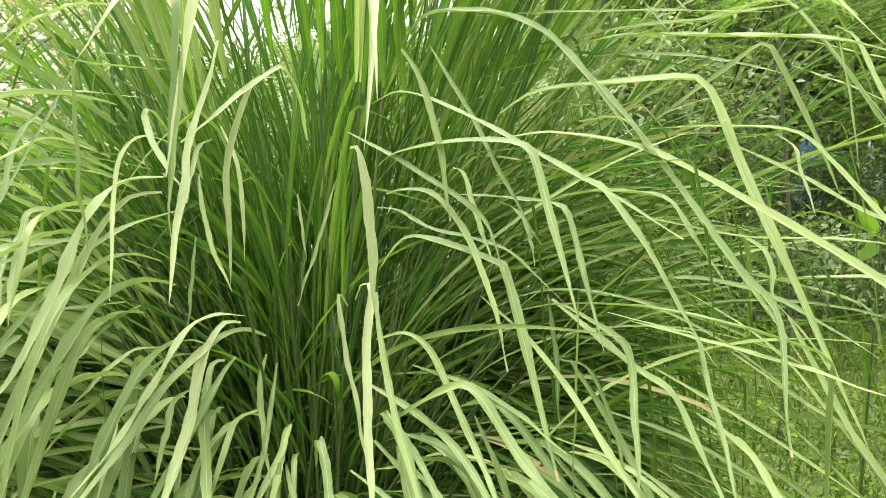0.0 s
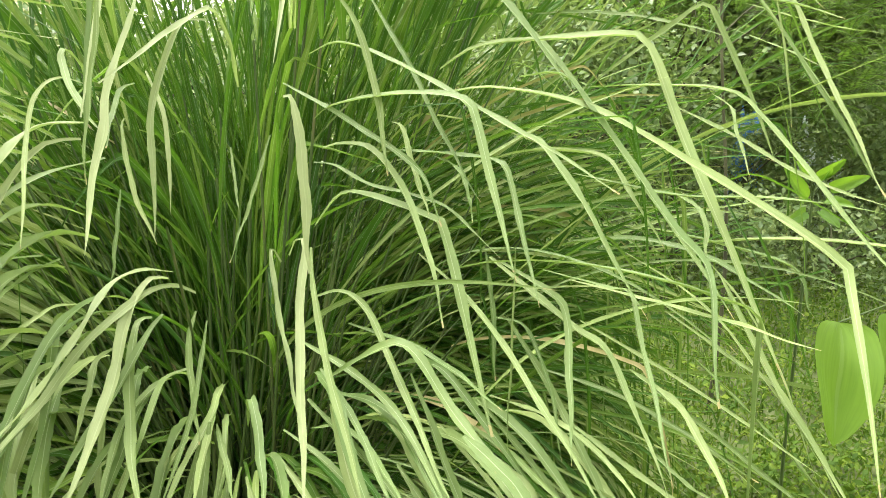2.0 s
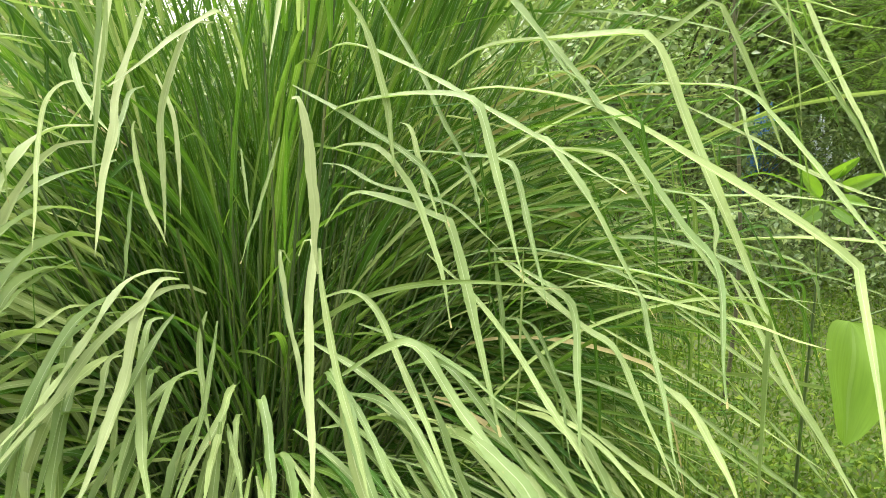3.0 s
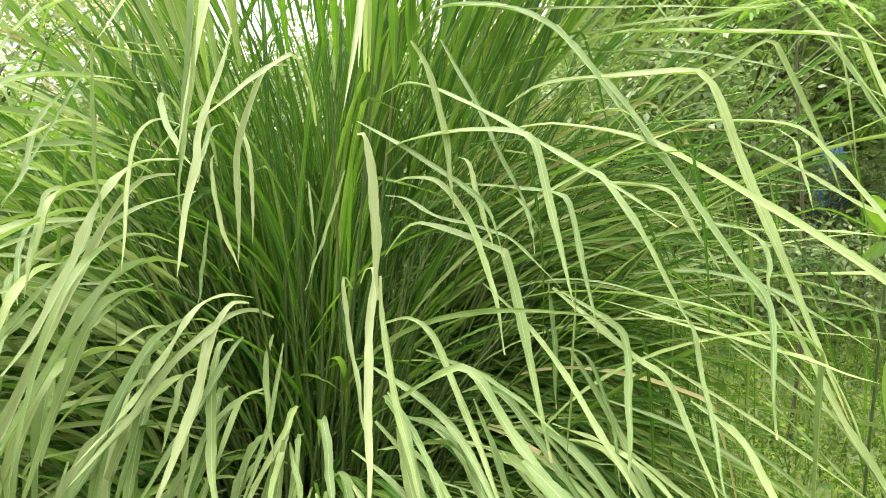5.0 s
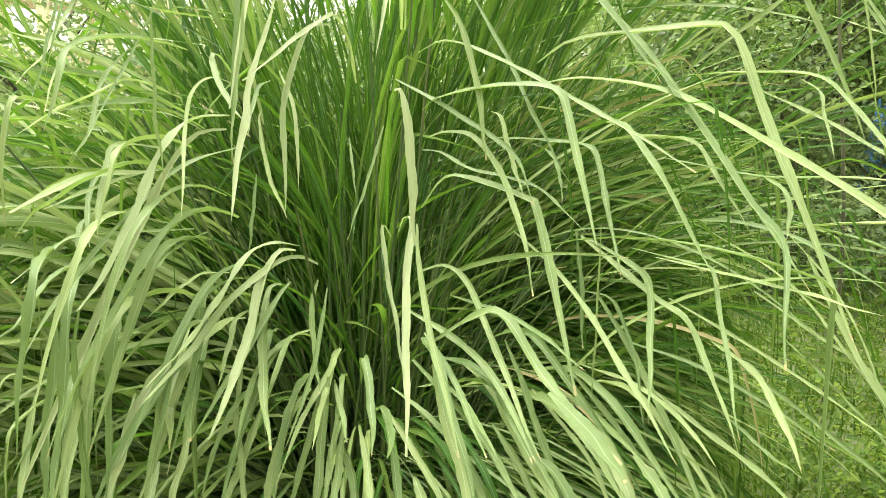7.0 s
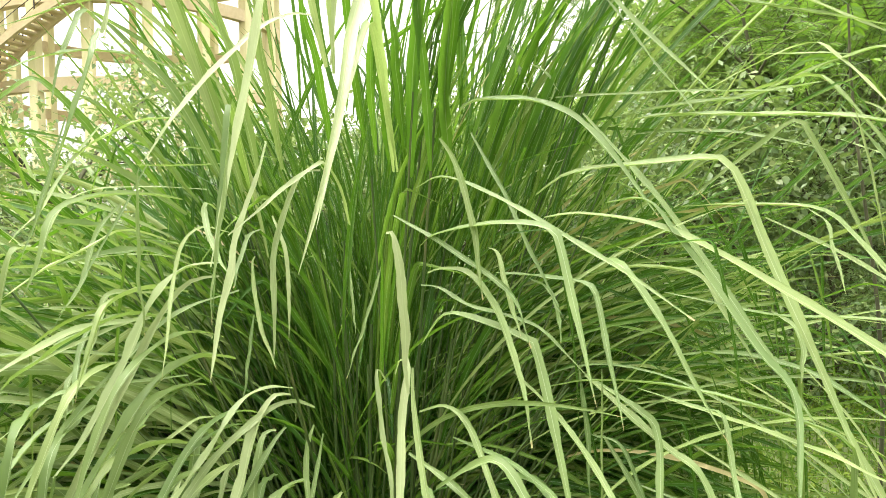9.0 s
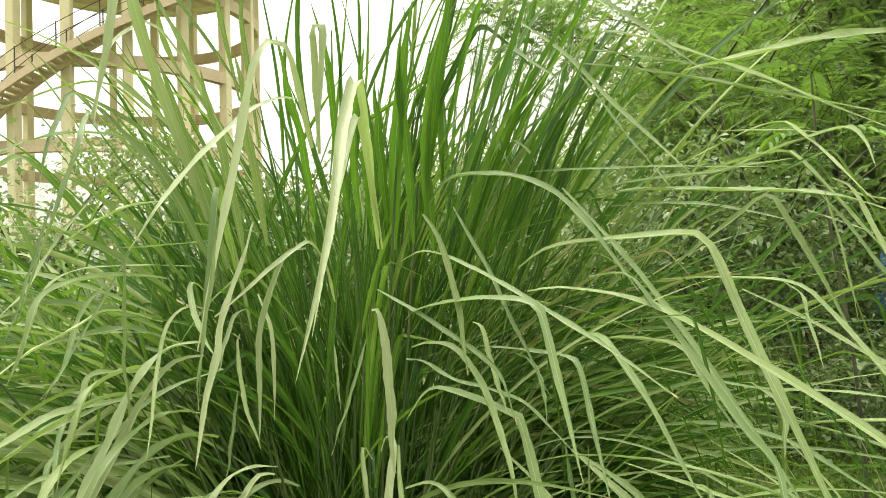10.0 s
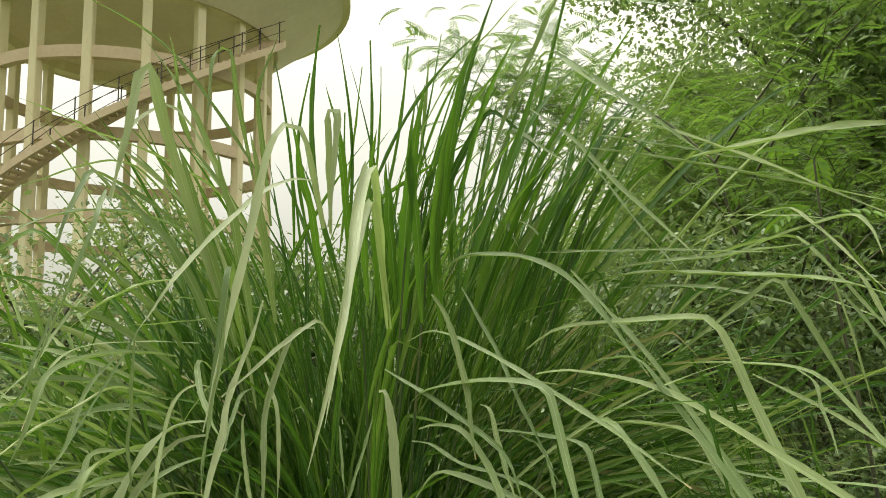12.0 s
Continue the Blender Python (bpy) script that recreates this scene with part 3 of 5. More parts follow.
bowed_blade(0.0244, (-0.520, 1.500, 1.772), (-0.551, 1.456, 1.919), (-0.591, 1.396, 2.108), (-0.612, 1.351, 2.247), (-0.625, 1.340, 2.278), (-0.638, 1.328, 2.240), (-0.640, 1.282, 2.074), (-0.643, 1.250, 1.967), tone=M_WAXY_LIT)
bowed_blade(0.0139, (-0.716, 1.750, 1.828), (-0.795, 1.629, 1.980), (-0.865, 1.518, 2.097), (-0.905, 1.437, 2.173), (-0.920, 1.400, 2.207))
bowed_blade(0.0124, (-0.495, 1.750, 1.861), (-0.554, 1.647, 2.019), (-0.590, 1.561, 2.144), (-0.634, 1.488, 2.231), (-0.673, 1.457, 2.217), (-0.709, 1.403, 2.141), (-0.678, 1.300, 1.954), tone=M_WAXY_LIT)
bowed_blade(0.0138, (-0.630, 1.700, 1.924), (-0.715, 1.568, 1.975), (-0.774, 1.471, 1.981), (-0.822, 1.375, 1.963), (-0.867, 1.200, 1.885))
bowed_blade(0.0092, (-0.718, 1.750, 1.989), (-0.764, 1.611, 2.090), (-0.794, 1.546, 2.116), (-0.834, 1.471, 2.099), (-0.899, 1.250, 1.984))
bowed_blade(0.0135, (-0.601, 1.900, 2.142), (-0.623, 1.827, 2.362), (-0.629, 1.784, 2.484), (-0.655, 1.775, 2.495), (-0.669, 1.757, 2.437), (-0.656, 1.700, 2.237))
bowed_blade(0.0327, (-0.158, 1.900, 1.700), (-0.138, 1.857, 1.995), (-0.105, 1.825, 2.208), (-0.074, 1.800, 2.371), tone=M_DEEP)
bowed_blade(0.0281, (-0.093, 1.950, 1.764), (-0.038, 1.899, 2.047), (0.016, 1.844, 2.334), (0.094, 1.800, 2.550), tone=M_DEEP)
bowed_blade(0.0258, (-0.022, 2.000, 1.981), (0.056, 1.915, 2.233), (0.123, 1.855, 2.396), (0.200, 1.800, 2.527), tone=M_DEEP)
bowed_blade(0.0281, (-0.003, 1.950, 1.762), (0.085, 1.899, 1.995), (0.176, 1.851, 2.202), (0.250, 1.800, 2.415), tone=M_DEEP)
bowed_blade(0.0245, (-0.205, 1.850, 1.731), (-0.206, 1.795, 1.896), (-0.210, 1.750, 2.026), tone=M_DEEP)
bowed_blade(0.0217, (0.077, 1.950, 1.761), (0.171, 1.901, 1.992), (0.268, 1.855, 2.191), (0.398, 1.800, 2.406), tone=M_DEEP)
bowed_blade(0.0252, (-0.102, 1.900, 1.715), (-0.105, 1.864, 1.948), (-0.119, 1.833, 2.147), (-0.096, 1.800, 2.349), tone=M_DEEP)
bowed_blade(0.0310, (-0.053, 1.950, 1.699), (-0.061, 1.913, 1.921), (-0.038, 1.879, 2.123), (-0.008, 1.850, 2.290), tone=M_DEEP)
bowed_blade(0.0284, (0.028, 1.950, 1.698), (0.098, 1.912, 1.885), (0.165, 1.880, 2.036), (0.259, 1.850, 2.151), tone=M_DEEP)
bowed_blade(0.0230, (-0.173, 1.900, 1.779), (-0.188, 1.872, 1.999), (-0.195, 1.850, 2.171), tone=M_DEEP)
bowed_blade(0.0230, (0.157, 1.950, 1.775), (0.256, 1.891, 1.988), (0.349, 1.847, 2.131), (0.424, 1.800, 2.283), tone=M_DEEP)
bowed_blade(0.0204, (-0.299, 1.950, 1.801), (-0.317, 1.895, 2.023), (-0.324, 1.848, 2.208), (-0.355, 1.800, 2.387), tone=M_DEEP)
bowed_blade(0.0204, (-0.400, 1.950, 1.786), (-0.414, 1.887, 2.009), (-0.435, 1.850, 2.132), (-0.451, 1.800, 2.296), tone=M_DEEP)
bowed_blade(0.0204, (-0.266, 1.950, 1.767), (-0.265, 1.894, 1.957), (-0.240, 1.847, 2.108), (-0.205, 1.800, 2.253), tone=M_DEEP)
bowed_blade(0.0149, (0.211, 2.000, 2.436), (0.266, 1.947, 2.498), (0.330, 1.907, 2.444), (0.505, 1.771, 2.251), (0.633, 1.650, 2.097))
bowed_blade(0.0135, (0.209, 2.000, 2.349), (0.325, 1.909, 2.227), (0.456, 1.770, 2.035), (0.593, 1.600, 1.845))
bowed_blade(0.0131, (0.312, 2.000, 2.211), (0.398, 1.946, 2.263), (0.465, 1.909, 2.276), (0.673, 1.781, 2.160), (0.832, 1.658, 2.041), (0.986, 1.500, 1.907))
bowed_blade(0.0119, (0.329, 2.000, 2.228), (0.547, 1.874, 2.154), (0.729, 1.747, 2.077), (0.988, 1.500, 1.942))
bowed_blade(0.0088, (0.330, 2.000, 2.272), (0.548, 1.875, 2.191), (0.796, 1.700, 2.083))
bowed_blade(0.0110, (0.342, 2.000, 2.231), (0.425, 1.881, 2.074), (0.514, 1.725, 1.894), (0.578, 1.600, 1.775))
bowed_blade(0.0190, (0.583, 1.600, 2.084), (0.689, 1.507, 2.083), (0.797, 1.392, 2.078), (0.926, 1.200, 2.041))
bowed_blade(0.0112, (0.579, 1.900, 1.883), (0.724, 1.747, 1.949), (0.802, 1.655, 1.967), (0.836, 1.598, 1.922), (0.900, 1.400, 1.754))
bowed_blade(0.0111, (0.696, 1.900, 1.865), (0.809, 1.686, 1.910), (0.877, 1.504, 1.920), (0.891, 1.431, 1.884), (0.873, 1.350, 1.821))
bowed_blade(0.0061, (0.723, 1.900, 1.992), (0.845, 1.787, 1.968), (0.925, 1.700, 1.945))
bowed_blade(0.0177, (0.382, 1.900, 1.820), (0.485, 1.825, 1.834), (0.692, 1.649, 1.810), (0.845, 1.472, 1.777), (0.916, 1.350, 1.729))
bowed_blade(0.0185, (-0.053, 1.900, 1.827), (0.009, 1.855, 1.887), (0.104, 1.805, 1.888), (0.208, 1.746, 1.865), (0.315, 1.671, 1.792), (0.456, 1.500, 1.582))
bowed_blade(0.0086, (0.142, 2.000, 1.913), (0.316, 1.914, 1.906), (0.588, 1.757, 1.884), (0.803, 1.600, 1.853))
bowed_blade(0.0133, (0.093, 2.000, 2.077), (0.116, 1.979, 2.048), (0.143, 1.936, 1.975), (0.171, 1.900, 1.919))
bowed_blade(0.0106, (0.127, 2.000, 1.984), (0.166, 1.972, 2.004), (0.209, 1.942, 1.978), (0.247, 1.900, 1.919))
bowed_blade(0.0136, (-0.636, 1.500, 1.539), (-0.688, 1.377, 1.575), (-0.709, 1.282, 1.546), (-0.718, 1.160, 1.510), (-0.699, 1.000, 1.467), tone=M_WAXY_LIT)
bowed_blade(0.0075, (-0.766, 1.300, 1.814), (-0.767, 1.252, 1.712), (-0.766, 1.190, 1.592), (-0.767, 1.150, 1.521))
bowed_blade(0.0115, (-0.712, 1.400, 1.635), (-0.736, 1.341, 1.570), (-0.720, 1.265, 1.475), (-0.730, 1.200, 1.414))
bowed_blade(0.0067, (-0.617, 1.350, 1.718), (-0.644, 1.273, 1.597), (-0.663, 1.213, 1.514), (-0.686, 1.100, 1.379))
bowed_blade(0.0076, (-0.610, 1.600, 1.668), (-0.717, 1.480, 1.673), (-0.795, 1.368, 1.656), (-0.802, 1.281, 1.581), (-0.776, 1.200, 1.505))
bowed_blade(0.0083, (-0.817, 1.500, 1.825), (-0.834, 1.403, 1.729), (-0.828, 1.289, 1.621), (-0.831, 1.200, 1.559))
bowed_blade(0.0084, (-0.640, 1.700, 1.443), (-0.727, 1.604, 1.503), (-0.820, 1.495, 1.510), (-0.879, 1.400, 1.480))
bowed_blade(0.0124, (-0.808, 1.450, 1.383), (-0.792, 1.373, 1.346), (-0.746, 1.271, 1.296), (-0.669, 1.150, 1.248))
bowed_blade(0.0110, (-0.668, 1.500, 1.378), (-0.717, 1.423, 1.367), (-0.765, 1.318, 1.340), (-0.799, 1.200, 1.313))
bowed_blade(0.0240, (-0.481, 1.400, 1.502), (-0.545, 1.349, 1.491), (-0.586, 1.288, 1.422), (-0.600, 1.211, 1.320), (-0.617, 1.124, 1.216), (-0.643, 1.050, 1.147), tone=M_WAXY_LIT)
bowed_blade(0.0118, (-0.638, 1.050, 1.153), (-0.647, 1.041, 1.078), (-0.637, 1.025, 0.932), (-0.609, 1.000, 0.712))
bowed_blade(0.0196, (-0.489, 1.400, 1.471), (-0.544, 1.373, 1.460), (-0.591, 1.334, 1.391), (-0.626, 1.283, 1.287), (-0.673, 1.208, 1.144), (-0.713, 1.129, 1.000), (-0.764, 1.000, 0.787), tone=M_WAXY_LIT)
bowed_blade(0.0184, (-0.467, 1.450, 1.435), (-0.563, 1.384, 1.401), (-0.626, 1.326, 1.342), (-0.710, 1.220, 1.216), (-0.755, 1.139, 1.122), (-0.778, 1.050, 1.018))
bowed_blade(0.0140, (-0.649, 1.400, 1.207), (-0.708, 1.341, 1.125), (-0.734, 1.278, 1.018), (-0.741, 1.192, 0.877), (-0.735, 1.050, 0.671))
bowed_blade(0.0170, (-0.812, 1.350, 1.184), (-0.828, 1.248, 1.151), (-0.811, 1.100, 1.089))
bowed_blade(0.0212, (-0.823, 1.500, 1.019), (-0.808, 1.452, 0.926), (-0.804, 1.400, 0.830))
bowed_blade(0.0220, (-0.860, 1.300, 1.068), (-0.845, 1.262, 0.946), (-0.844, 1.225, 0.831), (-0.817, 1.150, 0.602))
bowed_blade(0.0208, (-0.862, 1.350, 0.859), (-0.849, 1.288, 0.735), (-0.818, 1.200, 0.571))
bowed_blade(0.0263, (-0.501, 1.250, 1.028), (-0.578, 1.202, 0.969), (-0.612, 1.154, 0.877), (-0.632, 1.103, 0.778), (-0.643, 1.050, 0.679), tone=M_WAXY_LIT)
bowed_blade(0.0244, (-0.312, 1.400, 0.884), (-0.347, 1.359, 0.832), (-0.363, 1.313, 0.764), (-0.370, 1.260, 0.688), (-0.373, 1.200, 0.607))
bowed_blade(0.0169, (-0.424, 1.400, 0.848), (-0.445, 1.333, 0.756), (-0.465, 1.269, 0.676), (-0.486, 1.200, 0.598))
bowed_blade(0.0166, (-0.301, 1.450, 0.866), (-0.314, 1.381, 0.757), (-0.333, 1.307, 0.652), (-0.353, 1.250, 0.578))
bowed_blade(0.0198, (-0.283, 1.450, 0.895), (-0.282, 1.391, 0.798), (-0.277, 1.322, 0.690), (-0.274, 1.250, 0.584))
bowed_blade(0.0198, (-0.288, 1.450, 0.724), (-0.233, 1.411, 0.720), (-0.194, 1.338, 0.659), (-0.162, 1.250, 0.593))
bowed_blade(0.0270, (-0.027, 1.400, 0.957), (0.014, 1.315, 0.851), (0.056, 1.241, 0.770), (0.084, 1.150, 0.676))
bowed_blade(0.0169, (-0.081, 1.450, 0.947), (-0.011, 1.395, 0.898), (0.070, 1.328, 0.843), (0.150, 1.240, 0.765), (0.210, 1.150, 0.686))
bowed_blade(0.0281, (0.037, 1.500, 0.923), (0.105, 1.439, 0.887), (0.173, 1.344, 0.809), (0.247, 1.233, 0.737), (0.297, 1.150, 0.693))
bowed_blade(0.0240, (0.197, 1.300, 0.804), (0.257, 1.242, 0.772), (0.297, 1.150, 0.693))
bowed_blade(0.0257, (0.223, 1.200, 0.982), (0.293, 1.132, 0.939), (0.356, 1.050, 0.880))
bowed_blade(0.0155, (-0.154, 1.500, 0.797), (-0.077, 1.409, 0.747), (0.004, 1.291, 0.686), (0.044, 1.200, 0.641))
bowed_blade(0.0155, (-0.141, 1.500, 0.856), (-0.038, 1.425, 0.815), (0.061, 1.333, 0.751), (0.154, 1.200, 0.650))
bowed_blade(0.0162, (0.129, 1.450, 1.006), (0.180, 1.382, 0.903), (0.222, 1.319, 0.811), (0.304, 1.200, 0.662))
bowed_blade(0.0184, (0.066, 1.300, 0.748), (0.105, 1.250, 0.697), (0.139, 1.200, 0.649))
bowed_blade(0.0208, (-0.062, 1.350, 0.706), (-0.025, 1.270, 0.668), (-0.004, 1.200, 0.637))
bowed_blade(0.0250, (0.301, 1.250, 0.906), (0.354, 1.199, 0.852), (0.408, 1.100, 0.733), tone=M_WAXY_LIT)
bowed_blade(0.0230, (0.401, 1.250, 0.837), (0.445, 1.179, 0.794), (0.462, 1.100, 0.737))
bowed_blade(0.0151, (0.336, 1.500, 1.114), (0.417, 1.403, 0.992), (0.473, 1.314, 0.884), (0.552, 1.150, 0.714))
bowed_blade(0.0091, (0.658, 1.500, 0.822), (0.712, 1.385, 0.790), (0.752, 1.300, 0.785))
bowed_blade(0.0100, (0.752, 1.500, 1.029), (0.866, 1.347, 0.910), (0.944, 1.200, 0.815))
bowed_blade(0.0138, (0.792, 1.500, 1.214), (0.843, 1.338, 1.041), (0.886, 1.197, 0.927), (0.901, 1.100, 0.860))
bowed_blade(0.0088, (0.662, 1.500, 0.960), (0.810, 1.342, 0.869), (0.908, 1.200, 0.800))
bowed_blade(0.0127, (0.452, 1.450, 0.914), (0.569, 1.345, 0.850), (0.666, 1.244, 0.801), (0.730, 1.150, 0.747))
bowed_blade(0.0155, (-0.686, 1.500, 1.424), (-0.743, 1.397, 1.434), (-0.741, 1.350, 1.395), (-0.690, 1.200, 1.272))
bowed_blade(0.0184, (-0.685, 1.450, 1.371), (-0.737, 1.286, 1.375), (-0.754, 1.175, 1.356), (-0.755, 1.050, 1.328), tone=M_WAXY_LIT)
bowed_blade(0.0143, (-0.738, 1.300, 1.297), (-0.758, 1.261, 1.271), (-0.725, 1.200, 1.207))
bowed_blade(0.0143, (-0.597, 1.450, 1.241), (-0.680, 1.324, 1.249), (-0.737, 1.210, 1.257), (-0.755, 1.145, 1.235), (-0.767, 1.050, 1.196))
bowed_blade(0.0167, (-0.198, 1.400, 0.800), (-0.160, 1.313, 0.745), (-0.120, 1.150, 0.659))
bowed_blade(0.0173, (-0.249, 1.450, 0.775), (-0.237, 1.340, 0.697), (-0.222, 1.200, 0.620))
bowed_blade(0.0162, (-0.483, 1.450, 0.961), (-0.474, 1.363, 0.825), (-0.437, 1.290, 0.722), (-0.401, 1.200, 0.605))
bowed_blade(0.0173, (-0.626, 1.450, 0.837), (-0.602, 1.356, 0.734), (-0.597, 1.280, 0.660), (-0.573, 1.200, 0.591))
bowed_blade(0.0167, (-0.741, 1.400, 0.848), (-0.732, 1.324, 0.768), (-0.722, 1.248, 0.695), (-0.686, 1.150, 0.613))
bowed_blade(0.0157, (-0.013, 1.500, 0.784), (0.074, 1.378, 0.702), (0.121, 1.250, 0.616))
bowed_blade(0.0157, (0.107, 1.500, 0.778), (0.193, 1.373, 0.699), (0.244, 1.250, 0.626))
bowed_blade(0.0140, (0.271, 1.450, 0.952), (0.371, 1.353, 0.860), (0.439, 1.271, 0.783), (0.490, 1.200, 0.723))
bowed_blade(0.0130, (0.196, 1.450, 0.891), (0.324, 1.317, 0.779), (0.379, 1.200, 0.668))
bowed_blade(0.0191, (-0.123, 1.400, 0.762), (-0.092, 1.297, 0.689), (-0.073, 1.200, 0.632))
bowed_blade(0.0184, (-0.957, 1.350, 0.853), (-0.925, 1.259, 0.756), (-0.879, 1.150, 0.657))
bowed_blade(0.0191, (-0.694, 1.400, 0.677), (-0.669, 1.303, 0.628), (-0.633, 1.200, 0.586))
fold_blade((0.339, 1.5, 1.497), (0.372, 1.4, 1.487), (0.524, 1.15, 1.203), 0.015, sag=0.05, sharp=0.4)
fold_blade((-0.3, 1.7, 0.803), (-0.262, 1.5, 0.866), (-0.244, 1.3, 0.699), 0.0136, sharp=0.6, wave=0.3)
fold_blade((0.645, 2, 1.875), (0.871, 1.8, 1.924), (1.061, 1.6, 1.572), 0.0177, sag=0.02, sharp=0.8)
fold_blade((0.391, 2, 1.852), (0.671, 1.8, 1.865), (0.819, 1.6, 1.873), 0.0136, sag=0.03, sharp=0.2)
fold_blade((0.452, 2, 1.808), (0.693, 1.9, 1.797), (0.877, 1.7, 1.724), 0.0109, sag=0.03, sharp=0.2)
fold_blade((0.315, 1.9, 1.42), (0.553, 1.6, 1.457), (0.627, 1.4, 1.282), 0.0122, sag=0.06, sharp=0.6)
fold_blade((-0.474, 1.2, 1.79), (-0.503, 1.1, 1.769), (-0.558, 1, 1.696), 0.0136, sag=0.03, sharp=0.4)
fold_blade((-0.447, 1.5, 1.631), (-0.381, 1.25, 1.836), (-0.359, 1.1, 1.422), 0.0163, sag=0.0, sharp=0.8)
fold_blade((0.527, 1.8, 1.232), (0.74, 1.6, 1.262), (0.907, 1.35, 1.166), 0.0122, sag=0.05, sharp=0.3)
fold_blade((0.7, 1.9, 1.251), (1.011, 1.6, 1.217), (1.039, 1.55, 1.111), 0.0109, sag=0.04, sharp=0.8)
fold_blade((-0.57, 1.4, 1.64), (-0.651, 1.1, 1.625), (-0.643, 1, 1.472), 0.0136, sag=0.06, sharp=0.7)
fold_blade((-0.618, 1.5, 1.425), (-0.601, 1.15, 1.441), (-0.59, 1.05, 1.282), 0.015, sag=0.06, sharp=0.6)
fold_blade((-0.647, 1.5, 1.348), (-0.637, 1.1, 1.382), (-0.681, 0.95, 1.303), 0.015, sag=0.1, sharp=0.4)
fold_blade((-0.366, 1.6, 0.94), (-0.363, 1.4, 0.997), (-0.387, 1.15, 0.771), 0.0163, sag=0.06, sharp=0.5)
fold_blade((-0.316, 1.7, 0.881), (-0.29, 1.5, 0.892), (-0.336, 1.2, 0.747), 0.0163, sag=0.05, sharp=0.5)
fold_blade((-0.481, 1.6, 1.109), (-0.5, 1.3, 1.149), (-0.562, 1, 0.85), 0.0218, sag=0.1, sharp=0.3)
fold_blade((-0.552, 1.6, 1.247), (-0.556, 1.2, 1.258), (-0.658, 0.95, 0.9), 0.0231, sag=0.1, sharp=0.3)
fold_blade((-0.58, 1.6, 1.302), (-0.573, 1.15, 1.308), (-0.605, 0.98, 0.961), 0.0177, sag=0.1, sharp=0.4)
fold_blade((-0.482, 1.6, 1.08), (-0.515, 1.25, 1.113), (-0.527, 1.05, 0.815), 0.0204, sag=0.1, sharp=0.3)
fold_blade((-0.406, 1.6, 0.933), (-0.396, 1.35, 0.956), (-0.451, 1.15, 0.665), 0.0204, sag=0.06, sharp=0.4)
fold_blade((-0.561, 1.5, 0.895), (-0.558, 1.2, 0.972), (-0.634, 1, 0.739), 0.0245, sag=0.06, sharp=0.4)
fold_blade((-0.627, 1.5, 1.064), (-0.591, 1.1, 1.139), (-0.675, 0.95, 0.766), 0.0245, sag=0.06, sharp=0.4)
fold_blade((-0.706, 1.4, 1.279), (-0.647, 1.1, 1.286), (-0.68, 0.95, 0.97), 0.0177, sag=0.06, sharp=0.4)
fold_blade((-0.79, 1.4, 0.969), (-0.699, 1.1, 0.998), (-0.665, 0.95, 0.767), 0.0204, sag=0.06, sharp=0.4)
fold_blade((-0.347, 1.6, 0.844), (-0.347, 1.4, 0.873), (-0.35, 1.2, 0.643), 0.0204, sag=0.06, sharp=0.4)
fold_blade((-0.077, 1.55, 0.969), (-0.014, 1.35, 0.982), (0.098, 1.1, 0.74), 0.0231, sag=0.06, sharp=0.4)
fold_blade((0.012, 1.55, 0.856), (0.114, 1.35, 0.924), (0.271, 1.1, 0.754), 0.0231, sag=0.06, sharp=0.4)
fold_blade((0.156, 1.55, 0.836), (0.275, 1.3, 0.89), (0.399, 1.1, 0.765), 0.0231, sag=0.06, sharp=0.4)
fold_blade((0.211, 1.6, 0.881), (0.33, 1.4, 0.933), (0.509, 1.15, 0.744), 0.0204, sag=0.06, sharp=0.4)
fold_blade((0.356, 1.6, 0.861), (0.449, 1.4, 0.887), (0.591, 1.2, 0.721), 0.019, sag=0.06, sharp=0.4)
fold_blade((0.104, 1.65, 0.95), (0.201, 1.5, 1.002), (0.427, 1.2, 0.758), 0.0177, sag=0.06, sharp=0.4)
fold_blade((-0.48, 1.55, 0.822), (-0.457, 1.3, 0.864), (-0.499, 1.15, 0.661), 0.019, sag=0.06, sharp=0.4)
fold_blade((-0.286, 1.6, 0.722), (-0.259, 1.4, 0.752), (-0.253, 1.25, 0.622), 0.015, sag=0.06, sharp=0.4)
fold_blade((-0.539, 1.6, 0.985), (-0.529, 1.3, 1.016), (-0.604, 1.1, 0.682), 0.0231, sag=0.06, sharp=0.4)
fold_blade((-0.581, 1.5, 1.206), (-0.559, 1.2, 1.232), (-0.614, 1, 0.888), 0.0204, sag=0.06, sharp=0.4)
fold_blade((-0.762, 1.35, 1.194), (-0.693, 1.1, 1.166), (-0.666, 0.98, 0.749), 0.0218, sag=0.04, sharp=0.5, wave=0.3)
fold_blade((-0.674, 1.4, 1.138), (-0.624, 1.15, 1.125), (-0.603, 1.02, 0.73), 0.0204, sag=0.04, sharp=0.5, wave=0.3)
fold_blade((-0.72, 1.4, 1.001), (-0.666, 1.12, 1.039), (-0.639, 1, 0.739), 0.0218, sag=0.04, sharp=0.5, wave=0.3)
fold_blade((-0.587, 1.5, 1.009), (-0.565, 1.25, 1.029), (-0.564, 1.08, 0.697), 0.0204, sag=0.04, sharp=0.5, wave=0.3)
fold_blade((-0.451, 1.6, 0.96), (-0.423, 1.42, 0.993), (-0.388, 1.3, 0.802), 0.0177, sag=0.02, sharp=0.6, wave=0.3)
fold_blade((-0.505, 1.55, 1.059), (-0.502, 1.3, 1.094), (-0.512, 1.1, 0.8), 0.0204, sag=0.06, sharp=0.4, wave=0.3)
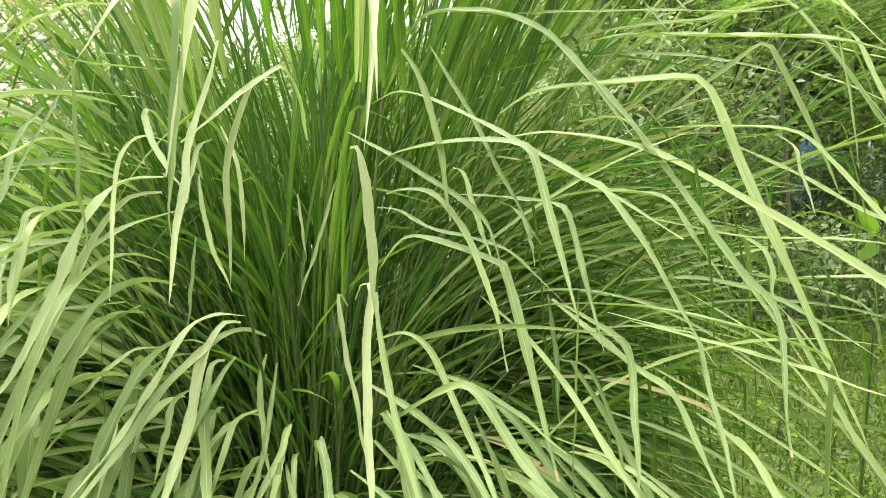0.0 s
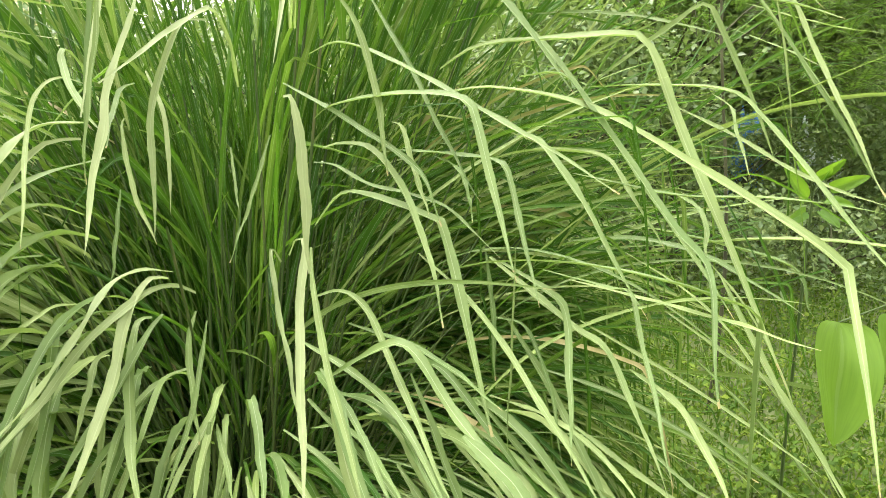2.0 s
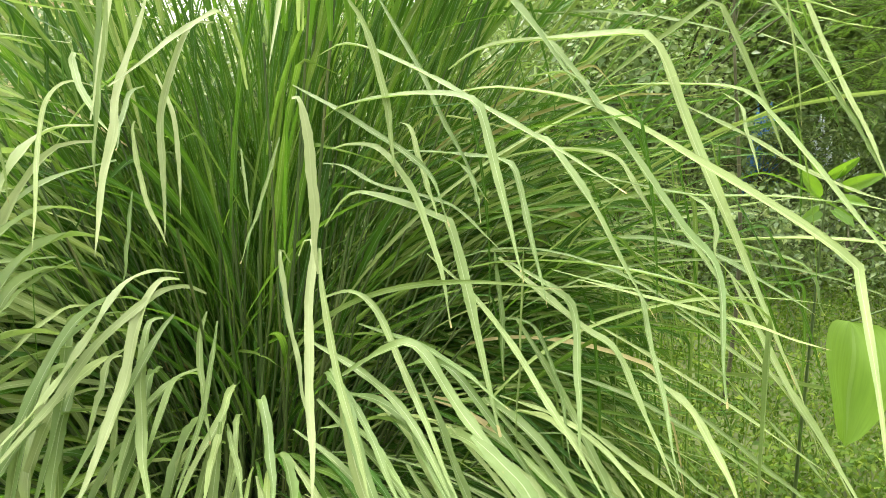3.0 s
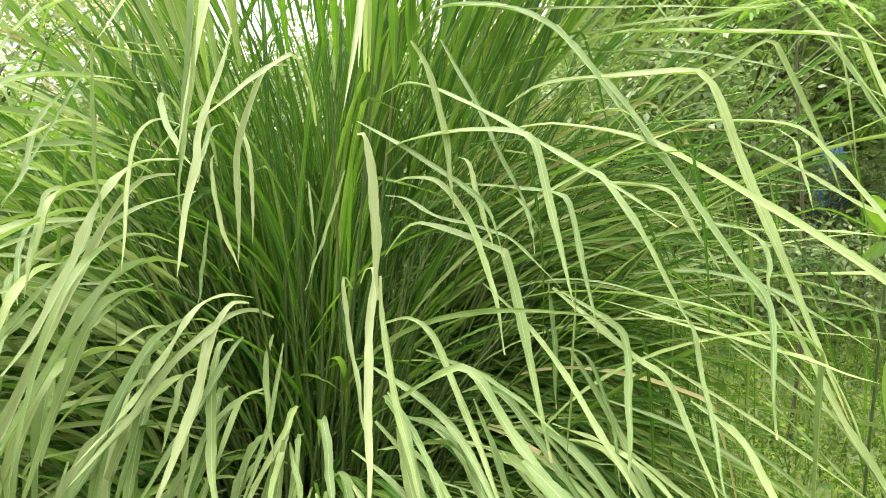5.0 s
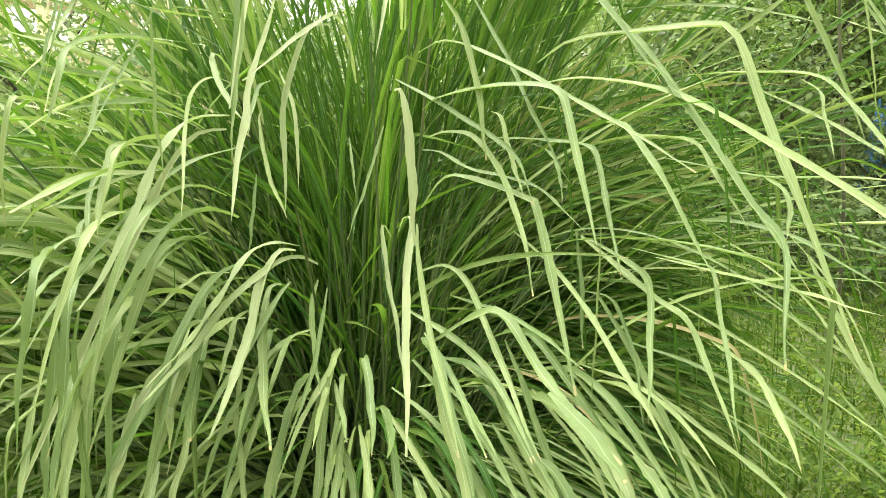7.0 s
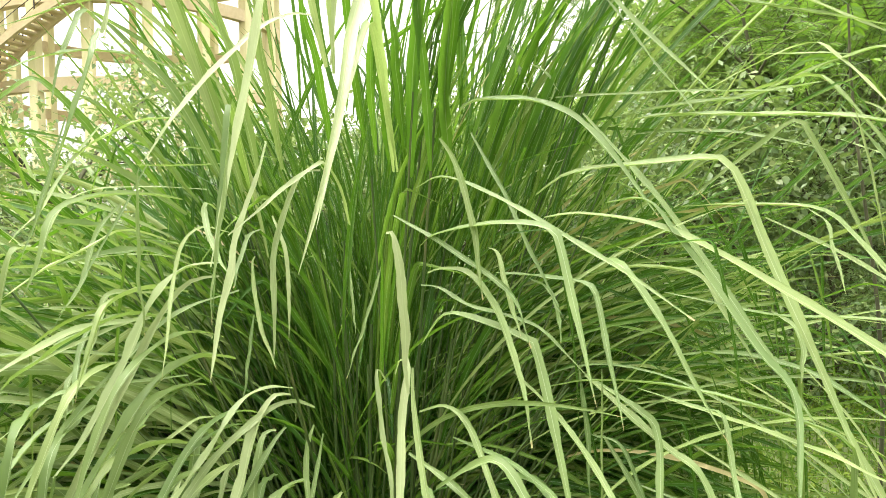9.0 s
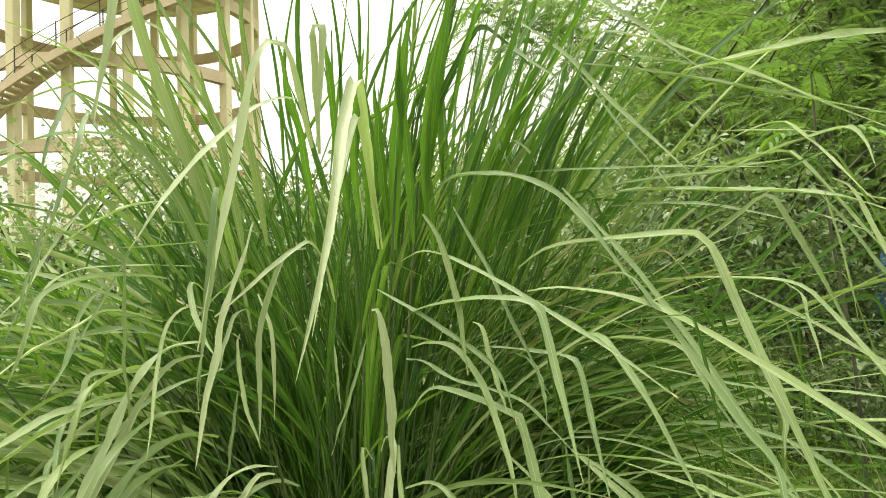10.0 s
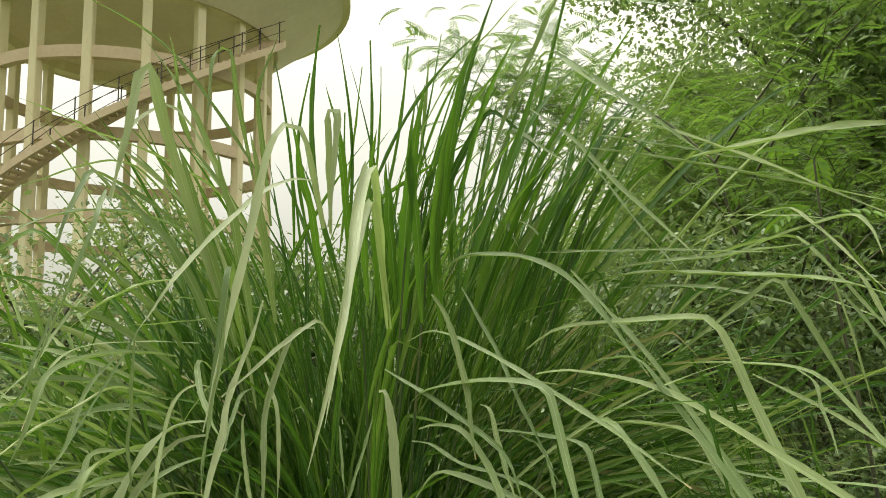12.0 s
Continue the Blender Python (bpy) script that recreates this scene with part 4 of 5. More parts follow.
fold_blade((-0.799, 1.25, 1.233), (-0.716, 1.05, 1.218), (-0.716, 0.95, 0.904), 0.0204, sag=0.04, sharp=0.5, wave=0.3)
fold_blade((-0.12, 1.5, 1.694), (-0.033, 0.95, 1.949), (0.031, 0.47, 1.566), 0.0165, sag=0.03, sharp=0.95, twist=(0.1, 0.2), tone=M_WAXY_LIT)
fold_blade((-0.11, 1.5, 1.694), (-0.024, 0.93, 1.886), (0.03, 0.5, 1.596), 0.011, sag=0.02, sharp=0.95, twist=(0.1, 0.2), tone=M_WAXY_LIT)
fold_blade((-0.53, 1.8, 1.94), (-0.619, 1.55, 2.089), (-0.838, 1.3, 2.167), 0.015, sag=0.04, sharp=0.2)
fold_blade((-0.749, 1.4, 2.018), (-0.698, 1.3, 1.945), (-0.7, 1.1, 1.563), 0.0136, sag=0.0, sharp=0.6)
fold_blade((-0.495, 1.55, 1.659), (-0.547, 1.5, 1.891), (-0.607, 1.45, 2.134), 0.0245, sag=0.02, sharp=0.1)
fold_blade((-0.537, 1.55, 1.673), (-0.643, 1.5, 1.908), (-0.781, 1.4, 2.069), 0.0224, sag=0.02, sharp=0.1)
fold_blade((-0.452, 1.55, 1.671), (-0.478, 1.5, 1.901), (-0.514, 1.45, 2.116), 0.0204, sag=0.02, sharp=0.1)
fold_blade((-0.61, 1.55, 1.634), (-0.69, 1.45, 1.775), (-0.807, 1.35, 1.89), 0.0224, sag=0.02, sharp=0.1)
fold_blade((-0.666, 1.6, 1.607), (-0.794, 1.5, 1.716), (-0.88, 1.35, 1.784), 0.0204, sag=0.02, sharp=0.1)
fold_blade((-0.713, 1.6, 1.552), (-0.836, 1.45, 1.637), (-0.968, 1.35, 1.676), 0.0204, sag=0.02, sharp=0.1)
fold_blade((-0.433, 1.65, 1.715), (-0.45, 1.6, 1.956), (-0.464, 1.55, 2.181), 0.0224, sag=0.02, sharp=0.1)
fold_blade((-0.655, 1.6, 1.495), (-0.796, 1.45, 1.585), (-0.904, 1.3, 1.59), 0.0204, sag=0.02, sharp=0.1)
fold_blade((-0.627, 1.6, 1.467), (-0.7, 1.45, 1.532), (-0.779, 1.25, 1.51), 0.0204, sag=0.02, sharp=0.1)
fold_blade((0.266, 2.4, 2.832), (0.482, 2.2, 2.763), (0.724, 1.9, 2.57), 0.0122, sag=0.03, sharp=0.2)
fold_blade((-0.544, 1.85, 2.111), (-0.769, 1.7, 2.478), (-0.925, 1.5, 2.564), 0.0122, sag=0.03, sharp=0.2)
fold_blade((-0.636, 1.8, 1.928), (-0.894, 1.6, 2.208), (-0.999, 1.4, 2.253), 0.015, sag=0.05, sharp=0.2)
fold_blade((-0.595, 1.9, 1.972), (-0.737, 1.75, 2.226), (-0.717, 1.6, 2.473), 0.015, sag=0.02, sharp=0.2)
fold_blade((-0.608, 1.85, 1.95), (-0.69, 1.7, 2.289), (-0.796, 1.6, 2.478), 0.0177, sag=0.03, sharp=0.2)
fold_blade((-0.563, 1.95, 2.012), (-0.574, 1.85, 2.363), (-0.499, 1.8, 2.543), 0.015, sag=0.02, sharp=0.2)
fold_blade((-0.645, 1.75, 1.892), (-0.856, 1.5, 2.093), (-0.804, 1.3, 1.837), 0.015, sag=0.06, sharp=0.8)
fold_blade((-0.033, 2.1, 2.287), (0.289, 1.8, 2.43), (0.443, 1.6, 2.212), 0.015, sag=0.01, sharp=0.7)
fold_blade((-0.204, 2.05, 2.139), (-0.008, 1.9, 2.433), (0.21, 1.75, 2.585), 0.0177, sag=0.02, sharp=0.1)
fold_blade((0.026, 2, 2.035), (0.229, 1.85, 2.466), (0.318, 1.8, 2.634), 0.0204, sag=0.01, sharp=0.1)
fold_blade((0.312, 2, 2.21), (0.452, 1.9, 2.324), (0.549, 1.8, 2.434), 0.015, sag=0.01, sharp=0.1)
fold_blade((0.077, 2, 2.084), (0.159, 1.9, 2.265), (0.313, 1.75, 2.102), 0.015, sag=0.02, sharp=0.7)
cut_stalk((-0.456, 2.25, 1.901), (-0.535, 2.33, 2.804), 0.006)
cut_stalk((-0.577, 2.2, 1.899), (-0.68, 2.28, 2.655), 0.004)
cut_stalk((-0.531, 2.3, 1.926), (-0.587, 2.38, 2.645), 0.004)
cut_stalk((-0.444, 2.35, 1.929), (-0.496, 2.43, 2.811), 0.004)
cut_stalk((-0.362, 2.3, 1.922), (-0.363, 2.38, 2.755), 0.005)
cut_stalk((-0.465, 2.35, 1.949), (-0.404, 2.43, 2.678), 0.004)
cut_stalk((-0.396, 2.4, 1.953), (-0.34, 2.48, 2.693), 0.004)
cut_stalk((-0.355, 2.4, 1.952), (-0.238, 2.48, 2.766), 0.004)
cut_stalk((-0.05, 2.2, 1.905), (-0.008, 2.28, 2.533), 0.006)
cut_stalk((-0.57, 2.3, 1.869), (-0.689, 2.38, 2.554), 0.004)
cut_stalk((-0.283, 2.45, 1.976), (-0.115, 2.53, 2.828), 0.004)
cut_stalk((-0.398, 2.25, 1.899), (-0.441, 2.33, 2.472), 0.004)


# culms, and the blades that grow from their joints
mass, pale, near, stems, stem_count = Heap(), Heap(), [], Heap(), 0
HERE = np.array([CX, CY, 0.0])


def culm(foot, way, lean, tall):
    """The axis of one culm, bowing outwards."""
    s = np.linspace(0, 1, 7)[:, None]
    out = np.array([math.cos(way), math.sin(way), 0.0])
    return foot + np.array([0, 0, 1.0]) * tall * s * math.cos(lean) + out * tall * (0.7 * s + 0.3 * s * s) * math.sin(lean)


def on_culm(axis, h):
    j = min(5, int(h * 6))
    return axis[j] + (axis[j + 1] - axis[j]) * (h * 6 - j)


def add_stem(axis, front):
    global stem_count
    v, f, uv = tube(axis, np.linspace(0.0055, 0.003, 7) * rng.uniform(0.6, 1.2), 5)
    if front and stem_count < 70:
        stem_count += 1
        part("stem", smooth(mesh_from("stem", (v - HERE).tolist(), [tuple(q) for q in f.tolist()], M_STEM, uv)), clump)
    else:
        stems.add(v - HERE, f, uv)


def add_blade(pts, width, front=1.42, hollow=True, heap=mass, wave=0.15, turn=0.4, upright=False):
    if pts[:, 1].min() < 1.06 or (pts[:, 1].min() < 1.3 and -0.55 < pts[-1, 0] < 0.1 and pts[:, 2].max() > 1.1):
        return
    inside = (pts[:, 0] > -0.58) & (pts[:, 0] < 0.24) & (pts[:, 1] < 2.05) & (pts[:, 2] > 0.6) & (pts[:, 2] < 1.5)
    if hollow and inside.any() and rng.random() < 0.93:
        return
    mid = pts[len(pts) // 2]
    if -1.0 < mid[0] < -0.35 and mid[1] < 1.95 and mid[2] < 1.15 and rng.random() < 0.5:
        return
    shaded = (pts[:, 0] > -0.18) & (pts[:, 0] < 0.3) & (pts[:, 1] < 2.35) & (pts[:, 2] > 0.6) & (pts[:, 2] < 1.42)
    if upright and hollow and shaded.any() and rng.random() < 0.9:
        return
    pts[:, 2] = np.maximum(pts[:, 2], 0.03)
    facing = np.array([0.0, -0.5, 0.8]) + rng.normal(0, 0.3, 3)
    if upright:
        spin = rng.uniform(0, 2 * np.pi)
        facing = np.array([math.cos(spin), math.sin(spin), 0.25])
    skin = dressed(pts, width, rng.normal(0, turn), rng.normal(0, turn * 2), rng.uniform(0.2, 0.8), wave, 0.0, tuple(facing))
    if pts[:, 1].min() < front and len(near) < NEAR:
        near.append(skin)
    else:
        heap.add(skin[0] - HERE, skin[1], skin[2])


def bend(chance):
    return (rng.uniform(0.4, 0.8), radians(rng.uniform(35, 95))) if rng.random() < chance else (None, 0.0)


# the heart of the clump: culms that spread from a narrow foot, dressed in straight blades
for i in range(CORE):
    r, phi = 0.13 * math.sqrt(rng.random()), rng.uniform(0, 2 * np.pi)
    foot = np.array([CX + r * math.cos(phi), CY + r * math.sin(phi), 0.0])
    spread = math.cos(phi) * r * 190 + 3 + rng.normal(0, 11)
    rear = max(math.sin(phi) * r * 120 + rng.normal(0, 7), -4)
    way, lean = math.atan2(rear, spread), radians(min(math.hypot(spread, rear), 52))
    tall = rng.uniform(0.9, 1.85) + (0.35 if 1 < spread < 19 and rng.random() < 0.6 else 0.0)
    axis = culm(foot, way, lean, tall)
    if i % 12 == 0:
        add_stem(axis, math.sin(phi) < 0)
    for k in range(7):
        root = on_culm(axis, 0.4 + 0.59 * (k + rng.random()) / 7)
        crease, fall = bend(0.10)
        pts = grown_path(root, way + rng.normal(0, 0.8), math.pi / 2 - lean - abs(rng.normal(0, 0.2)), rng.uniform(0.55, 1.1), radians(rng.uniform(5, 45)), rng.uniform(1.3, 2.4), crease, fall, rng.normal(0, 0.3), 15)
        if pts[:, 1].min() > (1.9 if pts[:, 2].min() > 1.28 else 2.06):
            # blades leaning well outwards sometimes take the paler, lit tone
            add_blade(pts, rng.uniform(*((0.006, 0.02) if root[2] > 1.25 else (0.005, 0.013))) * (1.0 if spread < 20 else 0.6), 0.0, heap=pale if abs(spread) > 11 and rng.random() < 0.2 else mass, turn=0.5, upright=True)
# bare culms at the front of the heart
for i in range(11):
    foot = np.array([CX - 0.02 + rng.normal(0, 0.06), CY - 0.13 + rng.normal(0, 0.03), 0.0])
    axis = culm(foot, rng.uniform(0, math.pi), radians(abs(rng.normal(0, 7))), rng.uniform(1.0, 1.5))
    v, f, uv = tube(axis, np.linspace(0.0075, 0.004, 7) * rng.uniform(0.7, 1.25), 6)
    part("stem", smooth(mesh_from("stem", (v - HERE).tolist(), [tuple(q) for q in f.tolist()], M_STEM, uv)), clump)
# looser blades among the culms
for i in range(60):
    root = np.array([CX + rng.normal(0, 0.1), CY - 0.1 + rng.normal(0, 0.05), rng.uniform(0.35, 1.25)])
    away = math.atan2(rng.normal(-0.1, 0.5), (root[0] - CX) * 9 + rng.normal(0.1, 0.6))
    crease, fall = bend(0.2)
    pts = grown_path(root, away, radians(rng.uniform(52, 84)), rng.uniform(0.45, 0.95), radians(rng.uniform(10, 70)), rng.uniform(1.2, 2.2), crease, fall, rng.normal(0, 0.5), 15)
    if pts[:, 1].min() > 1.72:
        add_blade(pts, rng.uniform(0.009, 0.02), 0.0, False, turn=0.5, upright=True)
# the fan laid over to the lee side: long narrow blades, nearly straight
for i in range(LEE):
    phi = rng.normal(-0.02, 0.36)
    r, turn = 0.2 * math.sqrt(rng.random()), rng.uniform(0, 2 * np.pi)
    foot = np.array([CX + 0.04 + r * math.cos(turn), CY + r * math.sin(turn), 0.0])
    axis = culm(foot, phi, radians(rng.uniform(6, 38)), rng.uniform(0.7, 1.5))
    if i % 6 == 0:
        add_stem(axis, False)
    for k in range(8):
        root = on_culm(axis, 0.3 + 0.69 * (k + rng.random()) / 8)
        crease, fall = bend(0.22)
        pts = grown_path(root, phi * 0.7 - 0.1 + rng.normal(0, 0.24), radians(np.clip(rng.normal(30 if k < 5 else 46, 15), -8, 70)), rng.uniform(0.8, 1.5), radians(rng.uniform(58, 100) if k < 5 else rng.uniform(42, 85)), rng.uniform(0.3, 0.7) if k < 5 else rng.uniform(0.5, 1.1), crease, fall, rng.normal(0, 0.15), 15)
        if pts[:, 0].max() > 0.78 + 0.4 * rng.random() and rng.random() < 0.9:
            continue
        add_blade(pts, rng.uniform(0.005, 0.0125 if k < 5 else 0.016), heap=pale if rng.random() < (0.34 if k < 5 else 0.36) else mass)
# the fan to the windward side and the back
for i in range(FAN):
    back = rng.random() < 0.25
    phi = rng.uniform(0.7, 2.6) if back else rng.normal(3.08, 0.48)
    r = rng.uniform(0.06, 0.24)
    foot = np.array([CX + r * math.cos(phi), CY + r * math.sin(phi), 0.0])
    axis = culm(foot, phi, radians(rng.uniform(14, 60)), rng.uniform(0.6, 1.0) if back else rng.uniform(0.7, 1.7))
    add_stem(axis, False)
    for k in range(8):
        root = on_culm(axis, 0.28 + 0.71 * (k + rng.random()) / 8)
        crease, fall = bend(0.4)
        pts = grown_path(root, phi + rng.normal(0, 0.55), radians(np.clip(rng.normal(42, 20), -5, 78)), rng.uniform(0.7, 1.3), radians(rng.uniform(70, 130) if k < 4 else rng.uniform(25, 105)), rng.uniform(0.8, 1.6), crease, fall, rng.normal(0, 0.3), 15)
        add_blade(pts, rng.uniform(0.008, 0.024), heap=pale if rng.random() < 0.32 else mass, upright=rng.random() < 0.4)
# the skirt of low blades that hang forward
for i in range(SKIRT):
    phi = rng.uniform(-3.4, 0.3)
    r = rng.uniform(0.17, 0.32)
    root = np.array([CX + r * math.cos(phi), CY + r * math.sin(phi), rng.uniform(0.15, 0.85 - 0.22 * abs(math.sin(phi)))])
    pts = grown_path(root, phi + rng.normal(0, 0.35), radians(rng.uniform(15, 58)), rng.uniform(0.55, 1.0), radians(rng.uniform(95, 150)), rng.uniform(0.6, 1.0), None, 0.0, rng.normal(0, 0.3), 15)
    add_blade(pts, rng.uniform(0.011, 0.022), 1.5, False, pale if rng.random() < 0.3 else mass, 0.4)
# short blades and dry sheaths crowded round the foot
for i in range(THATCH):
    r, phi = 0.26 * math.sqrt(rng.random()), rng.uniform(0, 2 * np.pi)
    root = np.array([CX + r * math.cos(phi), CY + 0.08 + r * math.sin(phi), rng.uniform(0.1, 1.05)])
    pts = grown_path(root, rng.uniform(0, 2 * np.pi), radians(rng.uniform(35, 85)), rng.uniform(0.35, 0.8), radians(rng.uniform(20, 120)), 1.3, None, 0.0, rng.normal(0, 0.4), 9)
    if pts[:, 1].min() > 1.86:
        add_blade(pts, rng.uniform(0.006, 0.015), 0.0, False)
# narrow torn strips that hang from the bent blades
for i in range(STRIPS):
    root = np.array([rng.uniform(-0.9, 0.9), rng.uniform(1.45, 2.0), rng.uniform(1.0, 1.85)])
    if -0.5 < root[0] < 0.1:
        continue
    pts = grown_path(root, math.copysign(rng.uniform(0, 0.6), -1) + (0 if root[0] > -0.2 else np.pi), radians(rng.uniform(-5, 35)), rng.uniform(0.5, 0.95), radians(20), 1.2, rng.uniform(0.2, 0.45), radians(80), 0.0, 15)
    add_blade(pts, rng.uniform(0.004, 0.008), 1.5)
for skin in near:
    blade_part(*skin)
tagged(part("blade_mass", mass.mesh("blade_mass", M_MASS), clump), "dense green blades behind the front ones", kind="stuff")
tagged(part("hanging_mass", pale.mesh("hanging_mass", M_PALE), clump), "drooping and outer blades of the clump, toned pale for the light they catch", kind="stuff")
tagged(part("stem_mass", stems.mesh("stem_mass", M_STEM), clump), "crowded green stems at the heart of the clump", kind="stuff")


# ---- ground ----
def ground_height(x, y):
    return 0.05 * math.sin(x * 0.31 + 1) * math.cos(y * 0.23) + 0.02 * math.sin(x * 1.3 + y * 0.9)


def build_ground():
    xs = np.concatenate([[-900, -300, -90], np.linspace(-40, 40, 81), [90, 300, 900]])
    ys = np.concatenate([[-900, -300, -90], np.linspace(-30, 50, 81), [90, 300, 900]])
    verts = [(x, y, ground_height(x, y) if abs(x) < 45 and abs(y) < 55 else 0.0) for y in ys for x in xs]
    faces = [tuple(q) for q in strip_faces(len(ys), len(xs)).tolist()]
    tagged(new("ground", smooth(mesh_from("ground", verts, faces, M_GROUND))), "grassy soil ground", "ground", kind="structure")


build_ground()
# added out of view behind the camera, to cut low light on the clump
light_screen = tagged(new("wall_south", box_mesh("wall_south", (34.0, 0.23, 3.3), M_PLASTER, 0.02)), "plain plaster wall added out of view to block low light", "wall", kind="structure")
light_screen.location = (0.0, -3.4, 1.6)


def build_lawn():
    """Short grass over the clearing behind and beside the clump."""
    heap = Heap()
    r = np.random.default_rng(5)
    for i in range(24000):
        y = 1.6 + 8.5 * r.random() ** 1.5
        x = r.uniform(-0.9, 1.0) * (1.5 + y * 0.75) + 0.25 * y
        root = np.array([x, y, ground_height(x, y) - 0.01])
        pts = grown_path(root, r.uniform(0, 6.3), radians(r.uniform(50, 88)), r.uniform(0.05, 0.2), radians(r.uniform(20, 110)), 1.5, n=5)
        heap.add(*dressed(pts, r.uniform(0.004, 0.008), 0, r.normal(0, 0.5), 0.2, 0))
    ob = new("lawn_grass", heap.mesh("lawn_grass", M_LAWN))
    tagged(ob, "short green lawn grass covering the clearing", "grass", kind="stuff")


build_lawn()


# ---- leaves of shrubs and trees ----
def leaf_cloud(heap, centres, size, r, hang=0.3, long=1.9):
    """Small folded leaves, one at each centre."""
    n = len(centres)
    length = size * r.uniform(0.6, 1.3, n)
    width = length / long
    az = r.uniform(0, 2 * np.pi, n)
    el = r.normal(-hang, 0.55, n)
    d = np.stack([np.cos(el) * np.cos(az), np.cos(el) * np.sin(az), np.sin(el)], 1)
    side = np.stack([-np.sin(az), np.cos(az), np.zeros(n)], 1)
    up = np.cross(d, side)
    roll = r.normal(0, 0.6, n)[:, None]
    side, up = side * np.cos(roll) + up * np.sin(roll), up * np.cos(roll) - side * np.sin(roll)
    c, L, W = centres, length[:, None], width[:, None]
    v = np.stack([c, c + d * L * 0.4 - side * W * 0.5 + up * W * 0.12, c + d * L * 0.45, c + d * L * 0.4 + side * W * 0.5 + up * W * 0.12, c + d * L - up * W * 0.15], 1)
    base = np.arange(n)[:, None] * 5
    f = np.concatenate([base + [0, 1, 2, 2], base + [0, 2, 3, 3], base + [1, 4, 2, 2], base + [2, 4, 3, 3]])[:, :3]
    uv = np.tile(np.array([[0.5, 0], [0, 0.4], [0.5, 0.45], [1, 0.4], [0.5, 1.0]]), (n, 1))
    heap.add(v.reshape(-1, 3), f, uv)


def branches(r, base, height, spread, count, radius):
    """A trunk with limbs that fork twice: a list of (points, radii) and the twig ends."""
    limbs, ends = [], []
    s = np.linspace(0, 1, 7)[:, None]
    top = np.array([r.normal(0, 0.1), r.normal(0, 0.1), 1.0]) * height * 0.55
    trunk = np.zeros((7, 3)) + top * s + 0.05 * height * np.sin(s * 4 + r.random() * 6) * np.array([1, 0.6, 0])
    limbs.append((trunk, np.linspace(radius, radius * 0.5, 7)))
    for i in range(count):
        at = trunk[2 + int(r.integers(0, 5))]
        a = i * 2.4 + r.normal(0, 0.4)
        end = at + np.array([math.cos(a) * spread, math.sin(a) * spread, height * r.uniform(0.1, 0.5)]) * r.uniform(0.6, 1.0)
        bow = at + (end - at) * s + np.array([0, 0, 1.0]) * 0.12 * spread * np.sin(np.pi * s)
        limbs.append((bow, np.linspace(radius * 0.45, radius * 0.1, 7)))
        for j in range(4):
            f = bow[3 + j % 4]
            b = a + r.normal(0, 0.9)
            e = f + np.array([math.cos(b), math.sin(b), r.uniform(-0.1, 0.9)]) * spread * r.uniform(0.25, 0.5)
            tw = f + (e - f) * s
            limbs.append((tw, np.linspace(radius * 0.14, radius * 0.04, 7)))
            ends += [e, (e + f) / 2, bow[-1]]
    return limbs, np.array(ends)


def build_plant(name, label, category, place, height, spread, leaves, leaf_size, material, seed, limbs=8, radius=0.06, hang=0.3, clump_size=0.3, long=1.9, low=0.0):
    """A shrub or tree: trunk, limbs and a ragged crown of single leaves gathered round its twigs."""
    r = np.random.default_rng(seed)
    thing = tagged(new(name), label, category)
    thing.location = (place[0], place[1], ground_height(place[0], place[1]) - 0.03)
    wood, ends = branches(r, None, height, spread, limbs, radius)
    part("trunk", tube_mesh("trunk", *wood[0], M_BARK, 7), thing)
    for pts, rad in wood[1:1 + limbs * 5:5]:
        part("limb", tube_mesh("limb", pts, rad, M_BARK, 5), thing)
    heap = Heap()
    for k, (pts, rad) in enumerate(wood[1:]):
        if k % 5:
            heap.add(*tube(pts, rad, 4))
    tagged(part("twig_growth", heap.mesh("twig_growth", M_BARK), thing), kind="stuff")
    heap = Heap()
    pick = ends[r.integers(0, len(ends), leaves)]
    centres = pick + r.normal(0, clump_size, (leaves, 3)) * np.array([1, 1, 0.75])
    if low:
        more = int(leaves * low)
        a, d = r.uniform(0, 6.3, more), spread * np.sqrt(r.random(more))
        centres[:more] = np.stack([np.cos(a) * d, np.sin(a) * d, r.uniform(0.05, height * 0.5, more)], 1)
    centres = centres[centres[:, 2] > 0.03]
    leaf_cloud(heap, centres, leaf_size, r, hang, long)
    part("crown", heap.mesh("crown", material), thing)
    return thing


